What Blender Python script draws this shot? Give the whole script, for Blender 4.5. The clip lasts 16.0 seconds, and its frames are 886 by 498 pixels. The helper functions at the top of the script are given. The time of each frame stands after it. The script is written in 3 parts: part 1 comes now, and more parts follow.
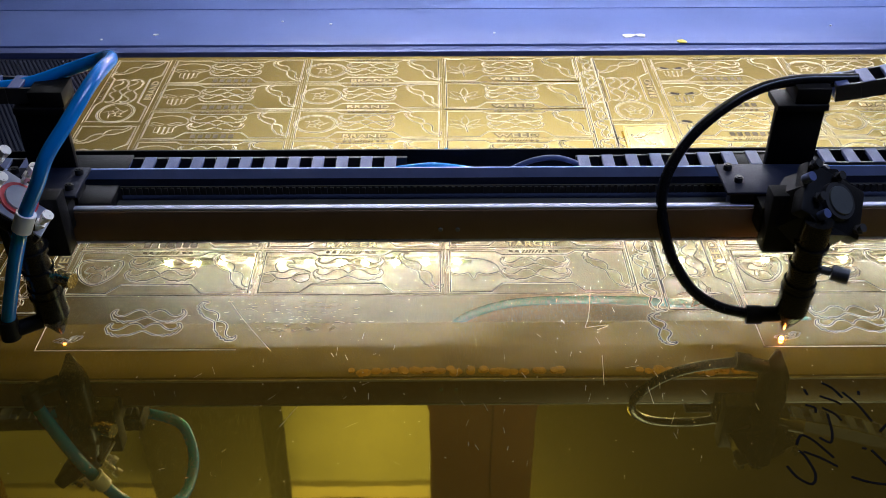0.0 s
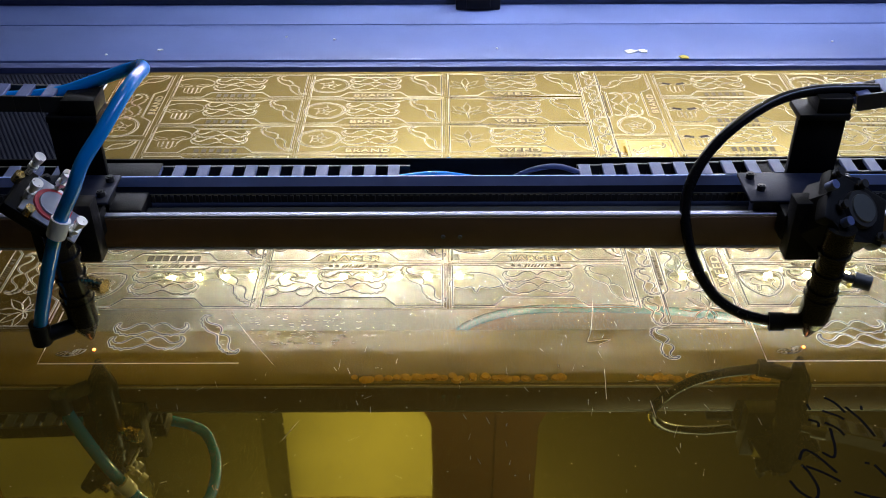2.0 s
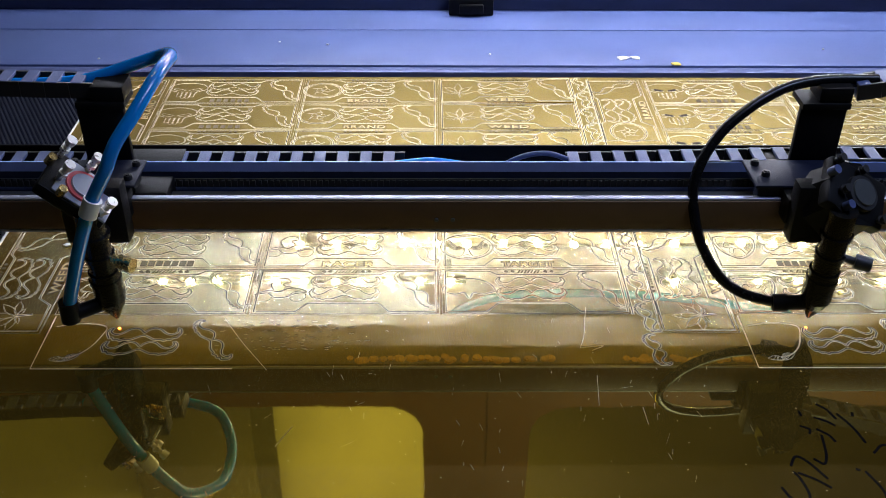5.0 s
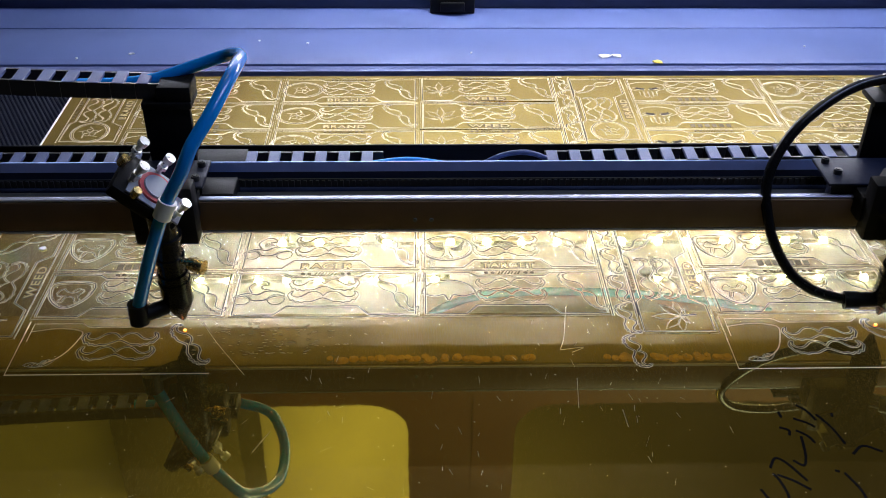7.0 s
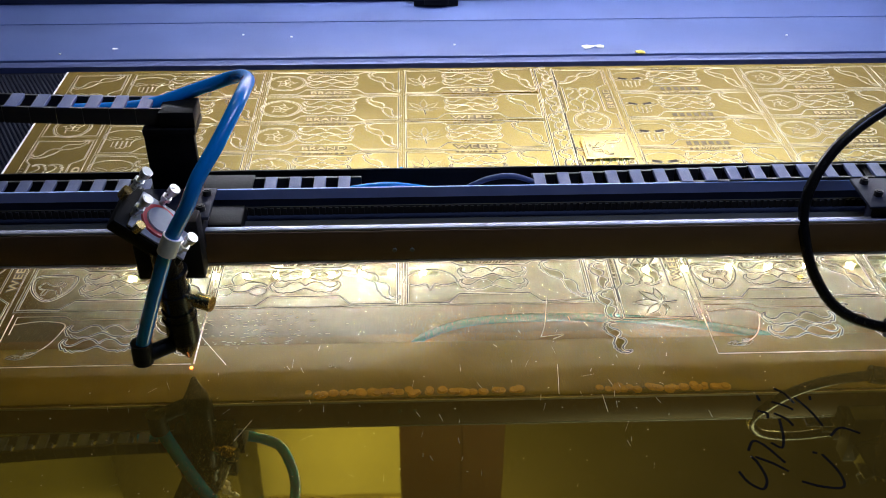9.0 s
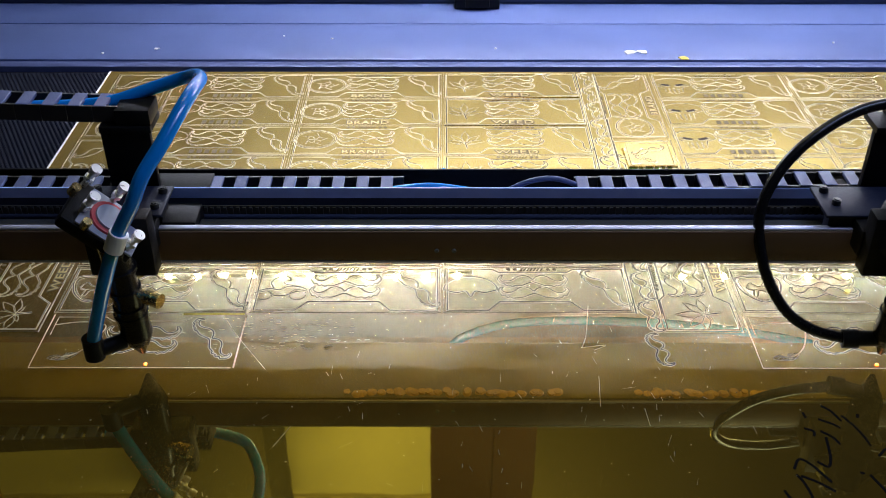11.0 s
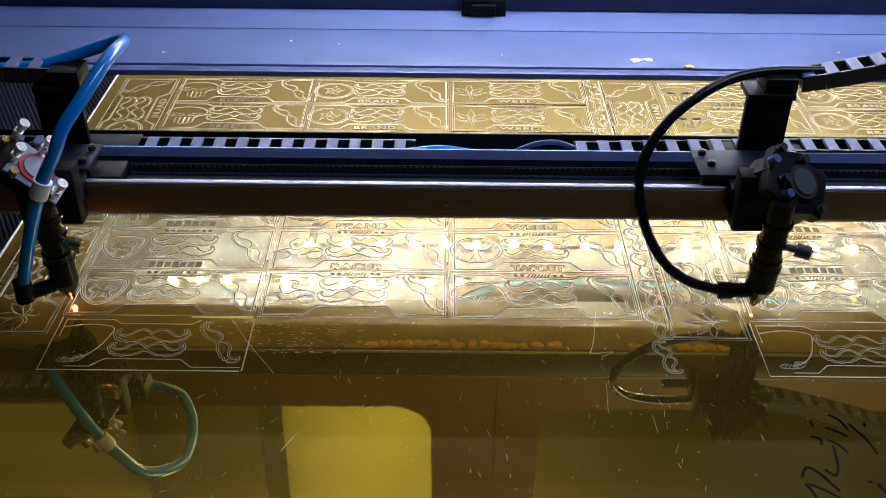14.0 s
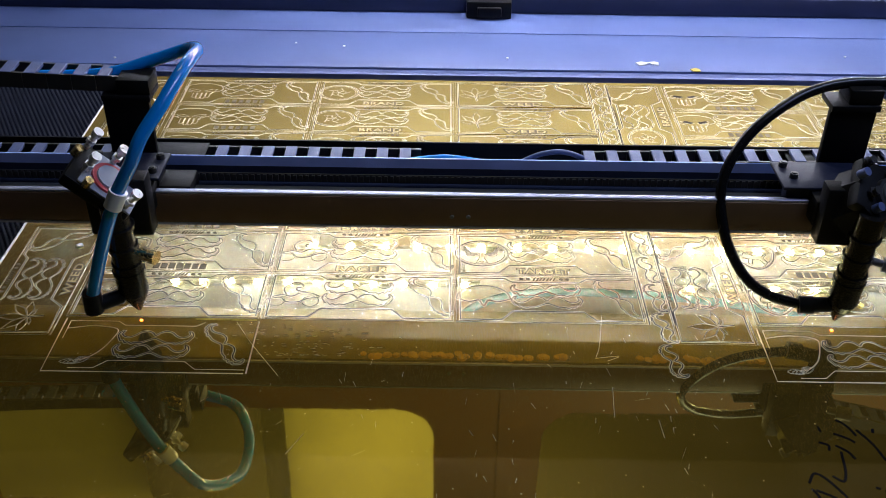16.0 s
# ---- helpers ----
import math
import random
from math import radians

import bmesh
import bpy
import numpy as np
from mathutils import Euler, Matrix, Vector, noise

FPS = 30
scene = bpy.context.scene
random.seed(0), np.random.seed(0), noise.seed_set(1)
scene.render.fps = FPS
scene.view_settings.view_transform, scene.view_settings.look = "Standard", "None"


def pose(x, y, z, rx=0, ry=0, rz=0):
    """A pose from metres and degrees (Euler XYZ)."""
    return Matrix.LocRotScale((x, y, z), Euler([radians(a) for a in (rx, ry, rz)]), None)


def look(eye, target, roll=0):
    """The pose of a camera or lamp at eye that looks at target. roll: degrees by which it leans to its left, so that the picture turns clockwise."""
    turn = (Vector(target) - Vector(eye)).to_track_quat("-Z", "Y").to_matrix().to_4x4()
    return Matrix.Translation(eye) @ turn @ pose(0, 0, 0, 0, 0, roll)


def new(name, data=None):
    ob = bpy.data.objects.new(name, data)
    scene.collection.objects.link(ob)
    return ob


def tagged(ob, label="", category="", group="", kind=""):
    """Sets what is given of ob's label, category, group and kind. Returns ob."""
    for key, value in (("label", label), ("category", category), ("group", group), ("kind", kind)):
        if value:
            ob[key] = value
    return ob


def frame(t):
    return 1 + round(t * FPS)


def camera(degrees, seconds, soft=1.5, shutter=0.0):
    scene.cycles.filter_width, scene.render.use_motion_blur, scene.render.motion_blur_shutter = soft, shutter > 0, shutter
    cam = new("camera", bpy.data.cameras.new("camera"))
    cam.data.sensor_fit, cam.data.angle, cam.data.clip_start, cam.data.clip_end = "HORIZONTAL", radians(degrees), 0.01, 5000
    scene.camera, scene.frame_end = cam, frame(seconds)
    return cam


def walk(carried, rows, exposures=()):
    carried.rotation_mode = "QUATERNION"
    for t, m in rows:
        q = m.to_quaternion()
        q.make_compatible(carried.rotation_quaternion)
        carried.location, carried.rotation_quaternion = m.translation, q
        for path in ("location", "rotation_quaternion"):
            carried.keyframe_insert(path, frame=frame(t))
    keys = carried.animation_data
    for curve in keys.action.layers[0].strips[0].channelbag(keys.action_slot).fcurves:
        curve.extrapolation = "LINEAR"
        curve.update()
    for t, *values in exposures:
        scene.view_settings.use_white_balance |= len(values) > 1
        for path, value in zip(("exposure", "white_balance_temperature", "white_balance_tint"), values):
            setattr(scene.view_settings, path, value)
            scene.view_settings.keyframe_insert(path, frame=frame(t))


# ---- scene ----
cam = camera(47.8, 16.0, soft=0.35)

PATH = [
    (0, (-0.006, -0.652, 0.508), (0.004, 0.98, -0.647), -0.1),
    (0.5, (-0.004, -0.653, 0.507), (-0.002, 0.984, -0.642), -0.2),
    (1, (-0.005, -0.657, 0.509), (-0.003, 0.987, -0.63), -0.2),
    (1.5, (-0.002, -0.657, 0.509), (-0.005, 0.992, -0.624), -0.3),
    (2, (-0.006, -0.654, 0.508), (-0.001, 0.996, -0.622), -0.1),
    (2.5, (-0.003, -0.653, 0.508), (0.002, 0.998, -0.621), -0.1),
    (3, (-0.004, -0.655, 0.508), (0.01, 0.997, -0.62), -0.2),
    (3.5, (-0.005, -0.66, 0.509), (0.007, 0.993, -0.617), -0.1),
    (4, (-0.008, -0.662, 0.512), (0.0, 0.991, -0.614), 0.2),
    (4.2, (-0.012, -0.66, 0.511), (0.0, 0.995, -0.612), 0.4),
    (6.5, (0.002, -0.651, 0.51), (0.045, 1.0, -0.619), 0.2),
    (7, (-0.001, -0.647, 0.512), (0.047, 1.001, -0.619), 0.6),
    (7.5, (-0.003, -0.643, 0.512), (0.047, 1.003, -0.622), 0.6),
    (8, (-0.003, -0.646, 0.514), (0.061, 0.994, -0.628), 0.5),
    (8.5, (0.004, -0.65, 0.51), (0.07, 0.992, -0.629), 0.3),
    (9, (0.01, -0.654, 0.509), (0.069, 0.991, -0.628), 0.2),
    (9.5, (0.01, -0.656, 0.51), (0.059, 0.991, -0.624), 0.4),
    (10, (0.003, -0.648, 0.508), (0.03, 0.999, -0.625), 0.6),
    (10.2, (0.002, -0.644, 0.511), (0.018, 0.999, -0.63), 0.4),
    (12.5, (-0.002, -0.647, 0.509), (-0.01, 1.004, -0.621), -0.1),
    (13, (-0.004, -0.645, 0.511), (-0.005, 1.005, -0.62), 0.2),
    (13.5, (-0.003, -0.647, 0.511), (-0.005, 1.006, -0.616), 0.3),
    (14, (-0.007, -0.647, 0.511), (-0.005, 1.005, -0.616), 0.6),
    (14.5, (-0.005, -0.648, 0.508), (-0.008, 1.009, -0.612), 0.1),
    (15, (-0.007, -0.648, 0.511), (-0.011, 1.006, -0.613), -0.0),
    (15.5, (-0.005, -0.648, 0.505), (-0.014, 1.013, -0.609), -0.2),
    (16, (-0.01, -0.644, 0.509), (-0.012, 1.012, -0.614), 0.8),
]
walk(cam, [(t, look(eye, target, roll)) for t, eye, target, roll in PATH])

# ---- world and lights ----
world = bpy.data.worlds.new("world")
scene.world = world
world.use_nodes = True
world.node_tree.nodes["Background"].inputs[0].default_value = (0.75, 0.68, 0.6, 1)
world.node_tree.nodes["Background"].inputs[1].default_value = 0.05


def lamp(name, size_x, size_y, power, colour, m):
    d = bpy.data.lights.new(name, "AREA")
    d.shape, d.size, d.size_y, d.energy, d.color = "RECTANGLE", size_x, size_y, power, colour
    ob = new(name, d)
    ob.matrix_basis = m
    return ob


# room light behind the open lid
lamp("room_light", 1.1, 0.4, 20, (1.0, 0.90, 0.28), look((-0.3, 1.2, 2.9), (-0.35, 2.4, 1.6)))

# unseen cool fill light, added above the machine
lamp("cool_fill_light", 0.8, 0.3, 9, (0.50, 0.62, 1.0), look((0.72, -0.1, 1.25), (0.5, 0.3, 0)))


# ---- materials ----
def mat(name, colour, rough=0.5, metal=0.0, grain=0.15, scale=60, bump=0.0, fine=400, emit=None, strength=0, coat=0.0, spec=0.5):
    m = bpy.data.materials.new(name)
    m.use_nodes = True
    nt = m.node_tree
    n, l = nt.nodes, nt.links
    p = n["Principled BSDF"]
    p.inputs["Roughness"].default_value = rough
    p.inputs["Metallic"].default_value = metal
    p.inputs["Coat Weight"].default_value = coat
    p.inputs["Specular IOR Level"].default_value = spec
    co = n.new("ShaderNodeTexCoord")
    a = n.new("ShaderNodeTexNoise")
    a.inputs["Scale"].default_value, a.inputs["Detail"].default_value = scale, 6
    l.new(co.outputs["Object"], a.inputs["Vector"])
    b = n.new("ShaderNodeTexNoise")
    b.inputs["Scale"].default_value, b.inputs["Detail"].default_value = fine, 3
    l.new(co.outputs["Object"], b.inputs["Vector"])
    mixer = n.new("ShaderNodeMix")
    mixer.data_type = "RGBA"
    mixer.inputs["A"].default_value = (*[c * (1 - grain) for c in colour], 1)
    mixer.inputs["B"].default_value = (*[min(1, c * (1 + grain)) for c in colour], 1)
    l.new(a.outputs["Fac"], mixer.inputs["Factor"])
    l.new(mixer.outputs["Result"], p.inputs["Base Color"])
    r = n.new("ShaderNodeMapRange")
    r.inputs["To Min"].default_value, r.inputs["To Max"].default_value = max(0.02, rough - 0.1), min(1, rough + 0.1)
    l.new(b.outputs["Fac"], r.inputs["Value"])
    l.new(r.outputs["Result"], p.inputs["Roughness"])
    if bump:
        bp = n.new("ShaderNodeBump")
        bp.inputs["Strength"].default_value, bp.inputs["Distance"].default_value = bump, 0.001
        l.new(b.outputs["Fac"], bp.inputs["Height"])
        l.new(bp.outputs["Normal"], p.inputs["Normal"])
    if emit:
        p.inputs["Emission Color"].default_value, p.inputs["Emission Strength"].default_value = (*emit, 1), strength
    return m


def gold_mirror():
    m = bpy.data.materials.new("gold_mirror")
    m.use_nodes = True
    n, l = m.node_tree.nodes, m.node_tree.links
    out = n["Material Output"]
    p = n["Principled BSDF"]
    co = n.new("ShaderNodeTexCoord")

    def noise_at(scale, detail, stretch=None):
        t = n.new("ShaderNodeTexNoise")
        t.inputs["Scale"].default_value, t.inputs["Detail"].default_value = scale, detail
        if stretch:
            mp = n.new("ShaderNodeMapping")
            mp.inputs["Scale"].default_value = stretch
            l.new(co.outputs["Object"], mp.inputs["Vector"])
            l.new(mp.outputs["Vector"], t.inputs["Vector"])
        else:
            l.new(co.outputs["Object"], t.inputs["Vector"])
        return t

    def bump(height, distance, before=None):
        b = n.new("ShaderNodeBump")
        b.inputs["Strength"].default_value, b.inputs["Distance"].default_value = 1.0, distance
        l.new(height.outputs["Fac"], b.inputs["Height"])
        if before:
            l.new(before.outputs["Normal"], b.inputs["Normal"])
        return b

    def mapped(source, lo, hi, to_lo, to_hi):
        k = n.new("ShaderNodeMapRange")
        for key, value in (("From Min", lo), ("From Max", hi), ("To Min", to_lo), ("To Max", to_hi)):
            k.inputs[key].default_value = value
        l.new(source.outputs["Fac"], k.inputs["Value"])
        return k

    wave = noise_at(9, 1)
    ripple = noise_at(60, 2)
    streak = noise_at(1, 4, (900, 150, 1))
    cloud = noise_at(14, 5)
    b1 = bump(ripple, 0.000012, bump(wave, 0.0001))
    b2 = bump(streak, 0.0004, b1)
    # the mirror
    p.inputs["Base Color"].default_value = (0.82, 0.645, 0.165, 1)
    p.inputs["Metallic"].default_value = 1
    p.inputs["Roughness"].default_value = 0.025
    l.new(b1.outputs["Normal"], p.inputs["Normal"])
    # fine brushed scuffs that catch the diodes
    g = n.new("ShaderNodeBsdfPrincipled")
    g.inputs["Base Color"].default_value = (0.88, 0.77, 0.47, 1)
    g.inputs["Metallic"].default_value = 1
    g.inputs["Roughness"].default_value = 0.21
    l.new(b2.outputs["Normal"], g.inputs["Normal"])
    # dust with the amber tint of the acrylic
    d = n.new("ShaderNodeBsdfDiffuse")
    d.inputs["Color"].default_value = (0.62, 0.37, 0.05, 1)
    weight = n.new("ShaderNodeMath")
    weight.operation = "MULTIPLY"
    l.new(mapped(cloud, 0.3, 0.7, 0.08, 0.16).outputs["Result"], weight.inputs[0])
    l.new(mapped(streak, 0.44, 0.65, 0.15, 3.2).outputs["Result"], weight.inputs[1])
    # the diode glare fades towards the front edge; put into the scuff weight
    where = n.new("ShaderNodeSeparateXYZ")
    l.new(co.outputs["Object"], where.inputs["Vector"])
    worn = n.new("ShaderNodeMapRange")
    for key, value in (("From Min", -0.13), ("From Max", -0.04), ("To Min", 0.4), ("To Max", 1.0)):
        worn.inputs[key].default_value = value
    l.new(where.outputs["Y"], worn.inputs["Value"])
    glare_weight = n.new("ShaderNodeMath")
    glare_weight.operation = "MULTIPLY"
    l.new(weight.outputs["Value"], glare_weight.inputs[0])
    l.new(worn.outputs["Result"], glare_weight.inputs[1])
    m1, m2 = n.new("ShaderNodeMixShader"), n.new("ShaderNodeMixShader")
    l.new(glare_weight.outputs["Value"], m1.inputs[0])
    l.new(p.outputs["BSDF"], m1.inputs[1])
    l.new(g.outputs["BSDF"], m1.inputs[2])
    l.new(mapped(cloud, 0.3, 0.7, 0.10, 0.14).outputs["Result"], m2.inputs[0])
    l.new(m1.outputs["Shader"], m2.inputs[1])
    l.new(d.outputs["BSDF"], m2.inputs[2])
    l.new(m2.outputs["Shader"], out.inputs["Surface"])
    return m


GOLD = gold_mirror()
ENGRAVED = mat("frosted_engraving", (0.86, 0.72, 0.44), 0.4, 0.45, 0.2, 200, 0.3, 1500)
FRESH = mat("fresh_frosted_cut", (0.80, 0.62, 0.36), 0.42, 0.4, 0.15, 200, 0.3, 1500)
GROOVE = mat("engraved_groove", (0.035, 0.022, 0.008), 0.6, 0.0, 0.2, 200, spec=0.2)
LETTER = mat("engraved_dark", (0.13, 0.095, 0.04), 0.6, 0.3, 0.45, 500)
LETTER_FACE = mat("engraved_letter_face", (0.55, 0.42, 0.17), 0.35, 0.7, 0.35, 300, 0.3, 1500)
EDGE = mat("frosted_edge", (0.82, 0.84, 0.8), 0.4, 0, 0.05)
BLACK_METAL = mat("black_anodised_metal", (0.006, 0.006, 0.007), 0.5, 0.0, 0.3, 90, 0.2, 900, spec=0.12)
BROWN_METAL = mat("bronze_anodised_face", (0.115, 0.065, 0.036), 0.45, 0.15, 0.2, 40, 0.15, 700)
DARK_METAL = mat("dark_rail_metal", (0.11, 0.12, 0.125), 0.4, 0.5, 0.3, 60, 0.2, 900)
RAIL_BED = mat("dark_blue_grey_metal", (0.036, 0.046, 0.085), 0.45, 0.2, 0.3, 60, 0.2, 900)
LIP_METAL = mat("brushed_aluminium_lip", (0.36, 0.38, 0.50), 0.48, 0.7, 0.2, 120, 0.2, 900)
# this tone carries the light that the sheet throws up under the beam
UNDERSIDE = mat("underside_bounce_tone", (0.19, 0.155, 0.09), 0.5, 0.2, 0.5, 25, 0.2, 700)
# blue light from above is put into the tone of this plastic
CHAIN = mat("blue_lit_plastic", (0.062, 0.088, 0.225), 0.5, 0, 0.25, 120, 0.3, 1200)
CHAIN_BLACK = mat("black_plastic", (0.02, 0.02, 0.022), 0.45, 0, 0.25, 120, 0.2, 1200)
TRAY = mat("blue_grey_painted_tray", (0.34, 0.47, 1.0), 0.5, 0.1, 0.2, 50, 0.15, 900)
BELT = mat("black_rubber_belt", (0.03, 0.03, 0.03), 0.6, 0, 0.2)
BLUE_TUBE = mat("blue_polyurethane", (0.003, 0.24, 0.74), 0.2, 0, 0.12, 50, coat=0.3)
BLACK_TUBE = mat("glossy_black_tube", (0.006, 0.006, 0.007), 0.24, 0, 0.2, 50, coat=0.05, spec=0.25)
GLOSS_BLACK = mat("polished_black_metal", (0.008, 0.008, 0.008), 0.22, 0.0, 0.3, 90, 0.1, 900, spec=0.45)
RAIL_BLUE = mat("dark_blue_rail_paint", (0.026, 0.032, 0.075), 0.5, 0, 0.25, 20, 0.1, 700, spec=0.3)
PLATE = mat("dark_blue_plate", (0.011, 0.014, 0.03), 0.5, 0.0, 0.3, 90, 0.2, 900, spec=0.15)
TIE = mat("white_nylon", (0.75, 0.78, 0.8), 0.35, 0, 0.05)
CHROME = mat("chrome", (0.82, 0.82, 0.82), 0.3, 0.65, 0.1)
BRASS = mat("brass", (0.72, 0.55, 0.25), 0.25, 1.0, 0.15, 200)
LABEL = mat("grey_lilac_label", (0.27, 0.30, 0.40), 0.4, 0, 0.2, 150)
RED = mat("red_rubber", (0.55, 0.06, 0.08), 0.4, 0, 0.15)
SHELF = mat("blue_grey_painted_steel", (0.074, 0.108, 0.262), 0.5, 0, 0.25, 9, 0.2, 700)
SHELF_EDGE = mat("worn_steel_edge", (0.075, 0.098, 0.23), 0.45, 0.3, 0.25, 60, 0.2, 700)
WALL = mat("cabinet_cream_paint", (0.38, 0.36, 0.35), 0.55, 0, 0.08, 10, 0.1, 500)
MESH = mat("black_mesh_metal", (0.03, 0.034, 0.055), 0.35, 0.5, 0.3, 80)
WALL_UPPER = mat("reflection_dimming_brown", (0.07, 0.042, 0.017), 0.6, 0, 0.1, 10, 0.1, 500)
LID = mat("lid_brown_paint", (0.21, 0.085, 0.015), 0.5, 0, 0.1, 10, 0.1, 500)
ROOM_WALL = mat("room_wall_paint", (0.52, 0.53, 0.5), 0.8, 0, 0.3, 2.5)
ROOM_PALE = mat("pale_room_paint", (0.86, 0.8, 0.7), 0.8, 0, 0.12, 3)
PARTITION = mat("brown_partition_paint", (0.055, 0.05, 0.034), 0.8, 0, 0.2, 3)
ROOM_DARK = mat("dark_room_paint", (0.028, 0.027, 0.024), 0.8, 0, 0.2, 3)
LED = mat("led_glow", (0.9, 0.9, 0.9), 0.4, 0, 0, emit=(0.74, 0.79, 0.96), strength=1550)
LED_LOW = mat("led_glow_warm", (0.9, 0.9, 0.9), 0.4, 0, 0, emit=(0.78, 0.79, 0.90), strength=1180)
MARKER = mat("black_marker_ink", (0.005, 0.004, 0.004), 0.6, 0, 0.2, spec=0.08)
PAPER = mat("white_scrap", (0.8, 0.8, 0.78), 0.6, 0, 0.1)
YELLOW = mat("yellow_scrap_and_cut_glint", (0.75, 0.6, 0.1), 0.3, 0.5, 0.1)
ORANGE = mat("brown_adhesive", (0.52, 0.31, 0.08), 0.5, 0, 0.5, 150)
FLARE = mat("burn_flare_glow", (1, 0.5, 0.2), 0.5, 0, 0, emit=(1.0, 0.30, 0.05), strength=150)
SPOT = mat("laser_glow", (1, 0.5, 0.2), 0.5, 0, 0, emit=(1.0, 0.27, 0.04), strength=5)


# ---- mesh helpers ----
def box(bm, lo, hi, bevel=0.0):
    m = Matrix.LocRotScale([(a + b) / 2 for a, b in zip(lo, hi)], None, [b - a for a, b in zip(lo, hi)])
    made = bmesh.ops.create_cube(bm, size=1, matrix=m)
    if bevel:
        edges = {e for v in made["verts"] for e in v.link_edges}
        bmesh.ops.bevel(bm, geom=list(edges), offset=bevel, segments=2, affect="EDGES", profile=0.5)


def rod(bm, a, b, r0, r1=None, seg=20):
    a, b = Vector(a), Vector(b)
    r1 = r0 if r1 is None else r1
    q = (b - a).to_track_quat("Z", "Y")
    m = Matrix.LocRotScale((a + b) / 2, q, None)
    bmesh.ops.create_cone(bm, cap_ends=True, segments=seg, radius1=r0, radius2=r1, depth=(b - a).length, matrix=m)


def finish(name, bm, material, smooth=True):
    me = bpy.data.meshes.new(name)
    bm.to_mesh(me)
    bm.free()
    me.materials.append(material)
    if smooth:
        for f in me.polygons:
            f.use_smooth = True
        me.set_sharp_from_angle(angle=radians(35))
    return me


def part(name, bm, material, parent=None, label=""):
    ob = new(name, finish(name, bm, material))
    ob.parent = parent
    return tagged(ob, label)


def boxes(name, spans, material, parent=None, label="", bevel=0.0):
    bm = bmesh.new()
    for lo, hi in spans:
        box(bm, lo, hi, bevel)
    return part(name, bm, material, parent, label)


def rods(name, spans, material, parent=None, label=""):
    bm = bmesh.new()
    for s in spans:
        rod(bm, *s)
    return part(name, bm, material, parent, label)


def spline(pts, steps=8):
    pts = [Vector(p) for p in pts]
    full = [pts[0] * 2 - pts[1]] + pts + [pts[-1] * 2 - pts[-2]]
    out = []
    for i in range(1, len(full) - 2):
        p0, p1, p2, p3 = full[i - 1:i + 3]
        for k in range(steps):
            t = k / steps
            out.append(0.5 * (2 * p1 + (p2 - p0) * t + (2 * p0 - 5 * p1 + 4 * p2 - p3) * t * t + (3 * p1 - p0 - 3 * p2 + p3) * t ** 3))
    return out + [pts[-1]]


def tube(bm, pts, r, seg=14):
    pts = spline(pts)
    up = Vector((0.3, 0.2, 1)).normalized()
    rings = []
    for i, p in enumerate(pts):
        d = (pts[min(i + 1, len(pts) - 1)] - pts[max(i - 1, 0)]).normalized()
        side = d.cross(up).normalized()
        up = side.cross(d).normalized()
        rings.append([bm.verts.new(p + r * (math.cos(a) * side + math.sin(a) * up)) for a in (2 * math.pi * k / seg for k in range(seg))])
    for a, b in zip(rings, rings[1:]):
        for k in range(seg):
            bm.faces.new((a[k], a[(k + 1) % seg], b[(k + 1) % seg], b[k]))
    bm.faces.new(rings[0][::-1])
    bm.faces.new(rings[-1])


def hose(name, pts, r, material, parent, label=""):
    bm = bmesh.new()
    tube(bm, pts, r)
    bmesh.ops.recalc_face_normals(bm, faces=bm.faces)
    return part(name, bm, material, parent, label)


def thing(name, label, category, group="", kind=""):
    return tagged(new(name), label, category, group, kind)


# ---- large structure ----
tagged(boxes("floor", [((-1.25, -0.95, -0.12), (1.25, 0.83, -0.06))], ROOM_DARK), "dark cabinet bottom below the cutting bed", "floor", kind="structure")
tagged(boxes("machine_base", [((-1.25, -0.95, -0.9), (1.25, 0.83, -0.121))], ROOM_DARK, bevel=0.01), "dark steel cabinet carrying the cutting bed", "machine base", kind="structure")
bed = tagged(boxes("cutting_bed", [((-1.0, -0.6, -0.05), (1.0, 0.484, -0.0075))], MESH), "black metal honeycomb cutting bed", "machine bed", kind="structure")
tagged(boxes("rear_trim", [((-1.1, 0.484, -0.05), (1.1, 0.5, 0.0))], SHELF_EDGE, bevel=0.0015), "worn dark steel edge of the rear shelf", "trim", kind="structure")
tagged(boxes("rear_shelf", [((-1.1, 0.5, -0.05), (1.1, 0.63, 0.0025)), ((-1.1, 0.612, -0.04), (1.1, 0.76, 0.0042))], SHELF, bevel=0.0024),
       "blue-grey painted steel shelf behind the bed", "shelf", kind="structure")
tagged(boxes("wall_rear", [((-1.1, 0.76, -0.1), (1.1, 0.79, 0.385))], WALL), "cream painted rear wall of the machine", "wall", kind="structure")
# dark strip added to keep the wall glow around the diodes low
tagged(boxes("wall_rear_upper", [((-1.1, 0.765, 0.386), (1.1, 0.79, 0.66))], WALL_UPPER), "added dark strip that dims the reflection around the diodes", "wall", kind="structure")
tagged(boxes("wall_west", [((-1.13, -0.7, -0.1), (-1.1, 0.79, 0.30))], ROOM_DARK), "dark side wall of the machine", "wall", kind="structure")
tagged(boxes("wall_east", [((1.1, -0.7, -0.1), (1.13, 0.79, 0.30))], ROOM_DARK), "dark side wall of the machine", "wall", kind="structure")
rail = thing("rear_guide_rail", "dark steel guide rail with a bracket behind the shelf", "rail")
boxes("rail_profile", [((-1.09, 0.681, 0.0042), (1.09, 0.715, 0.03)), ((-1.09, 0.693, 0.03), (1.09, 0.71, 0.036))], RAIL_BLUE, rail, bevel=0.002)
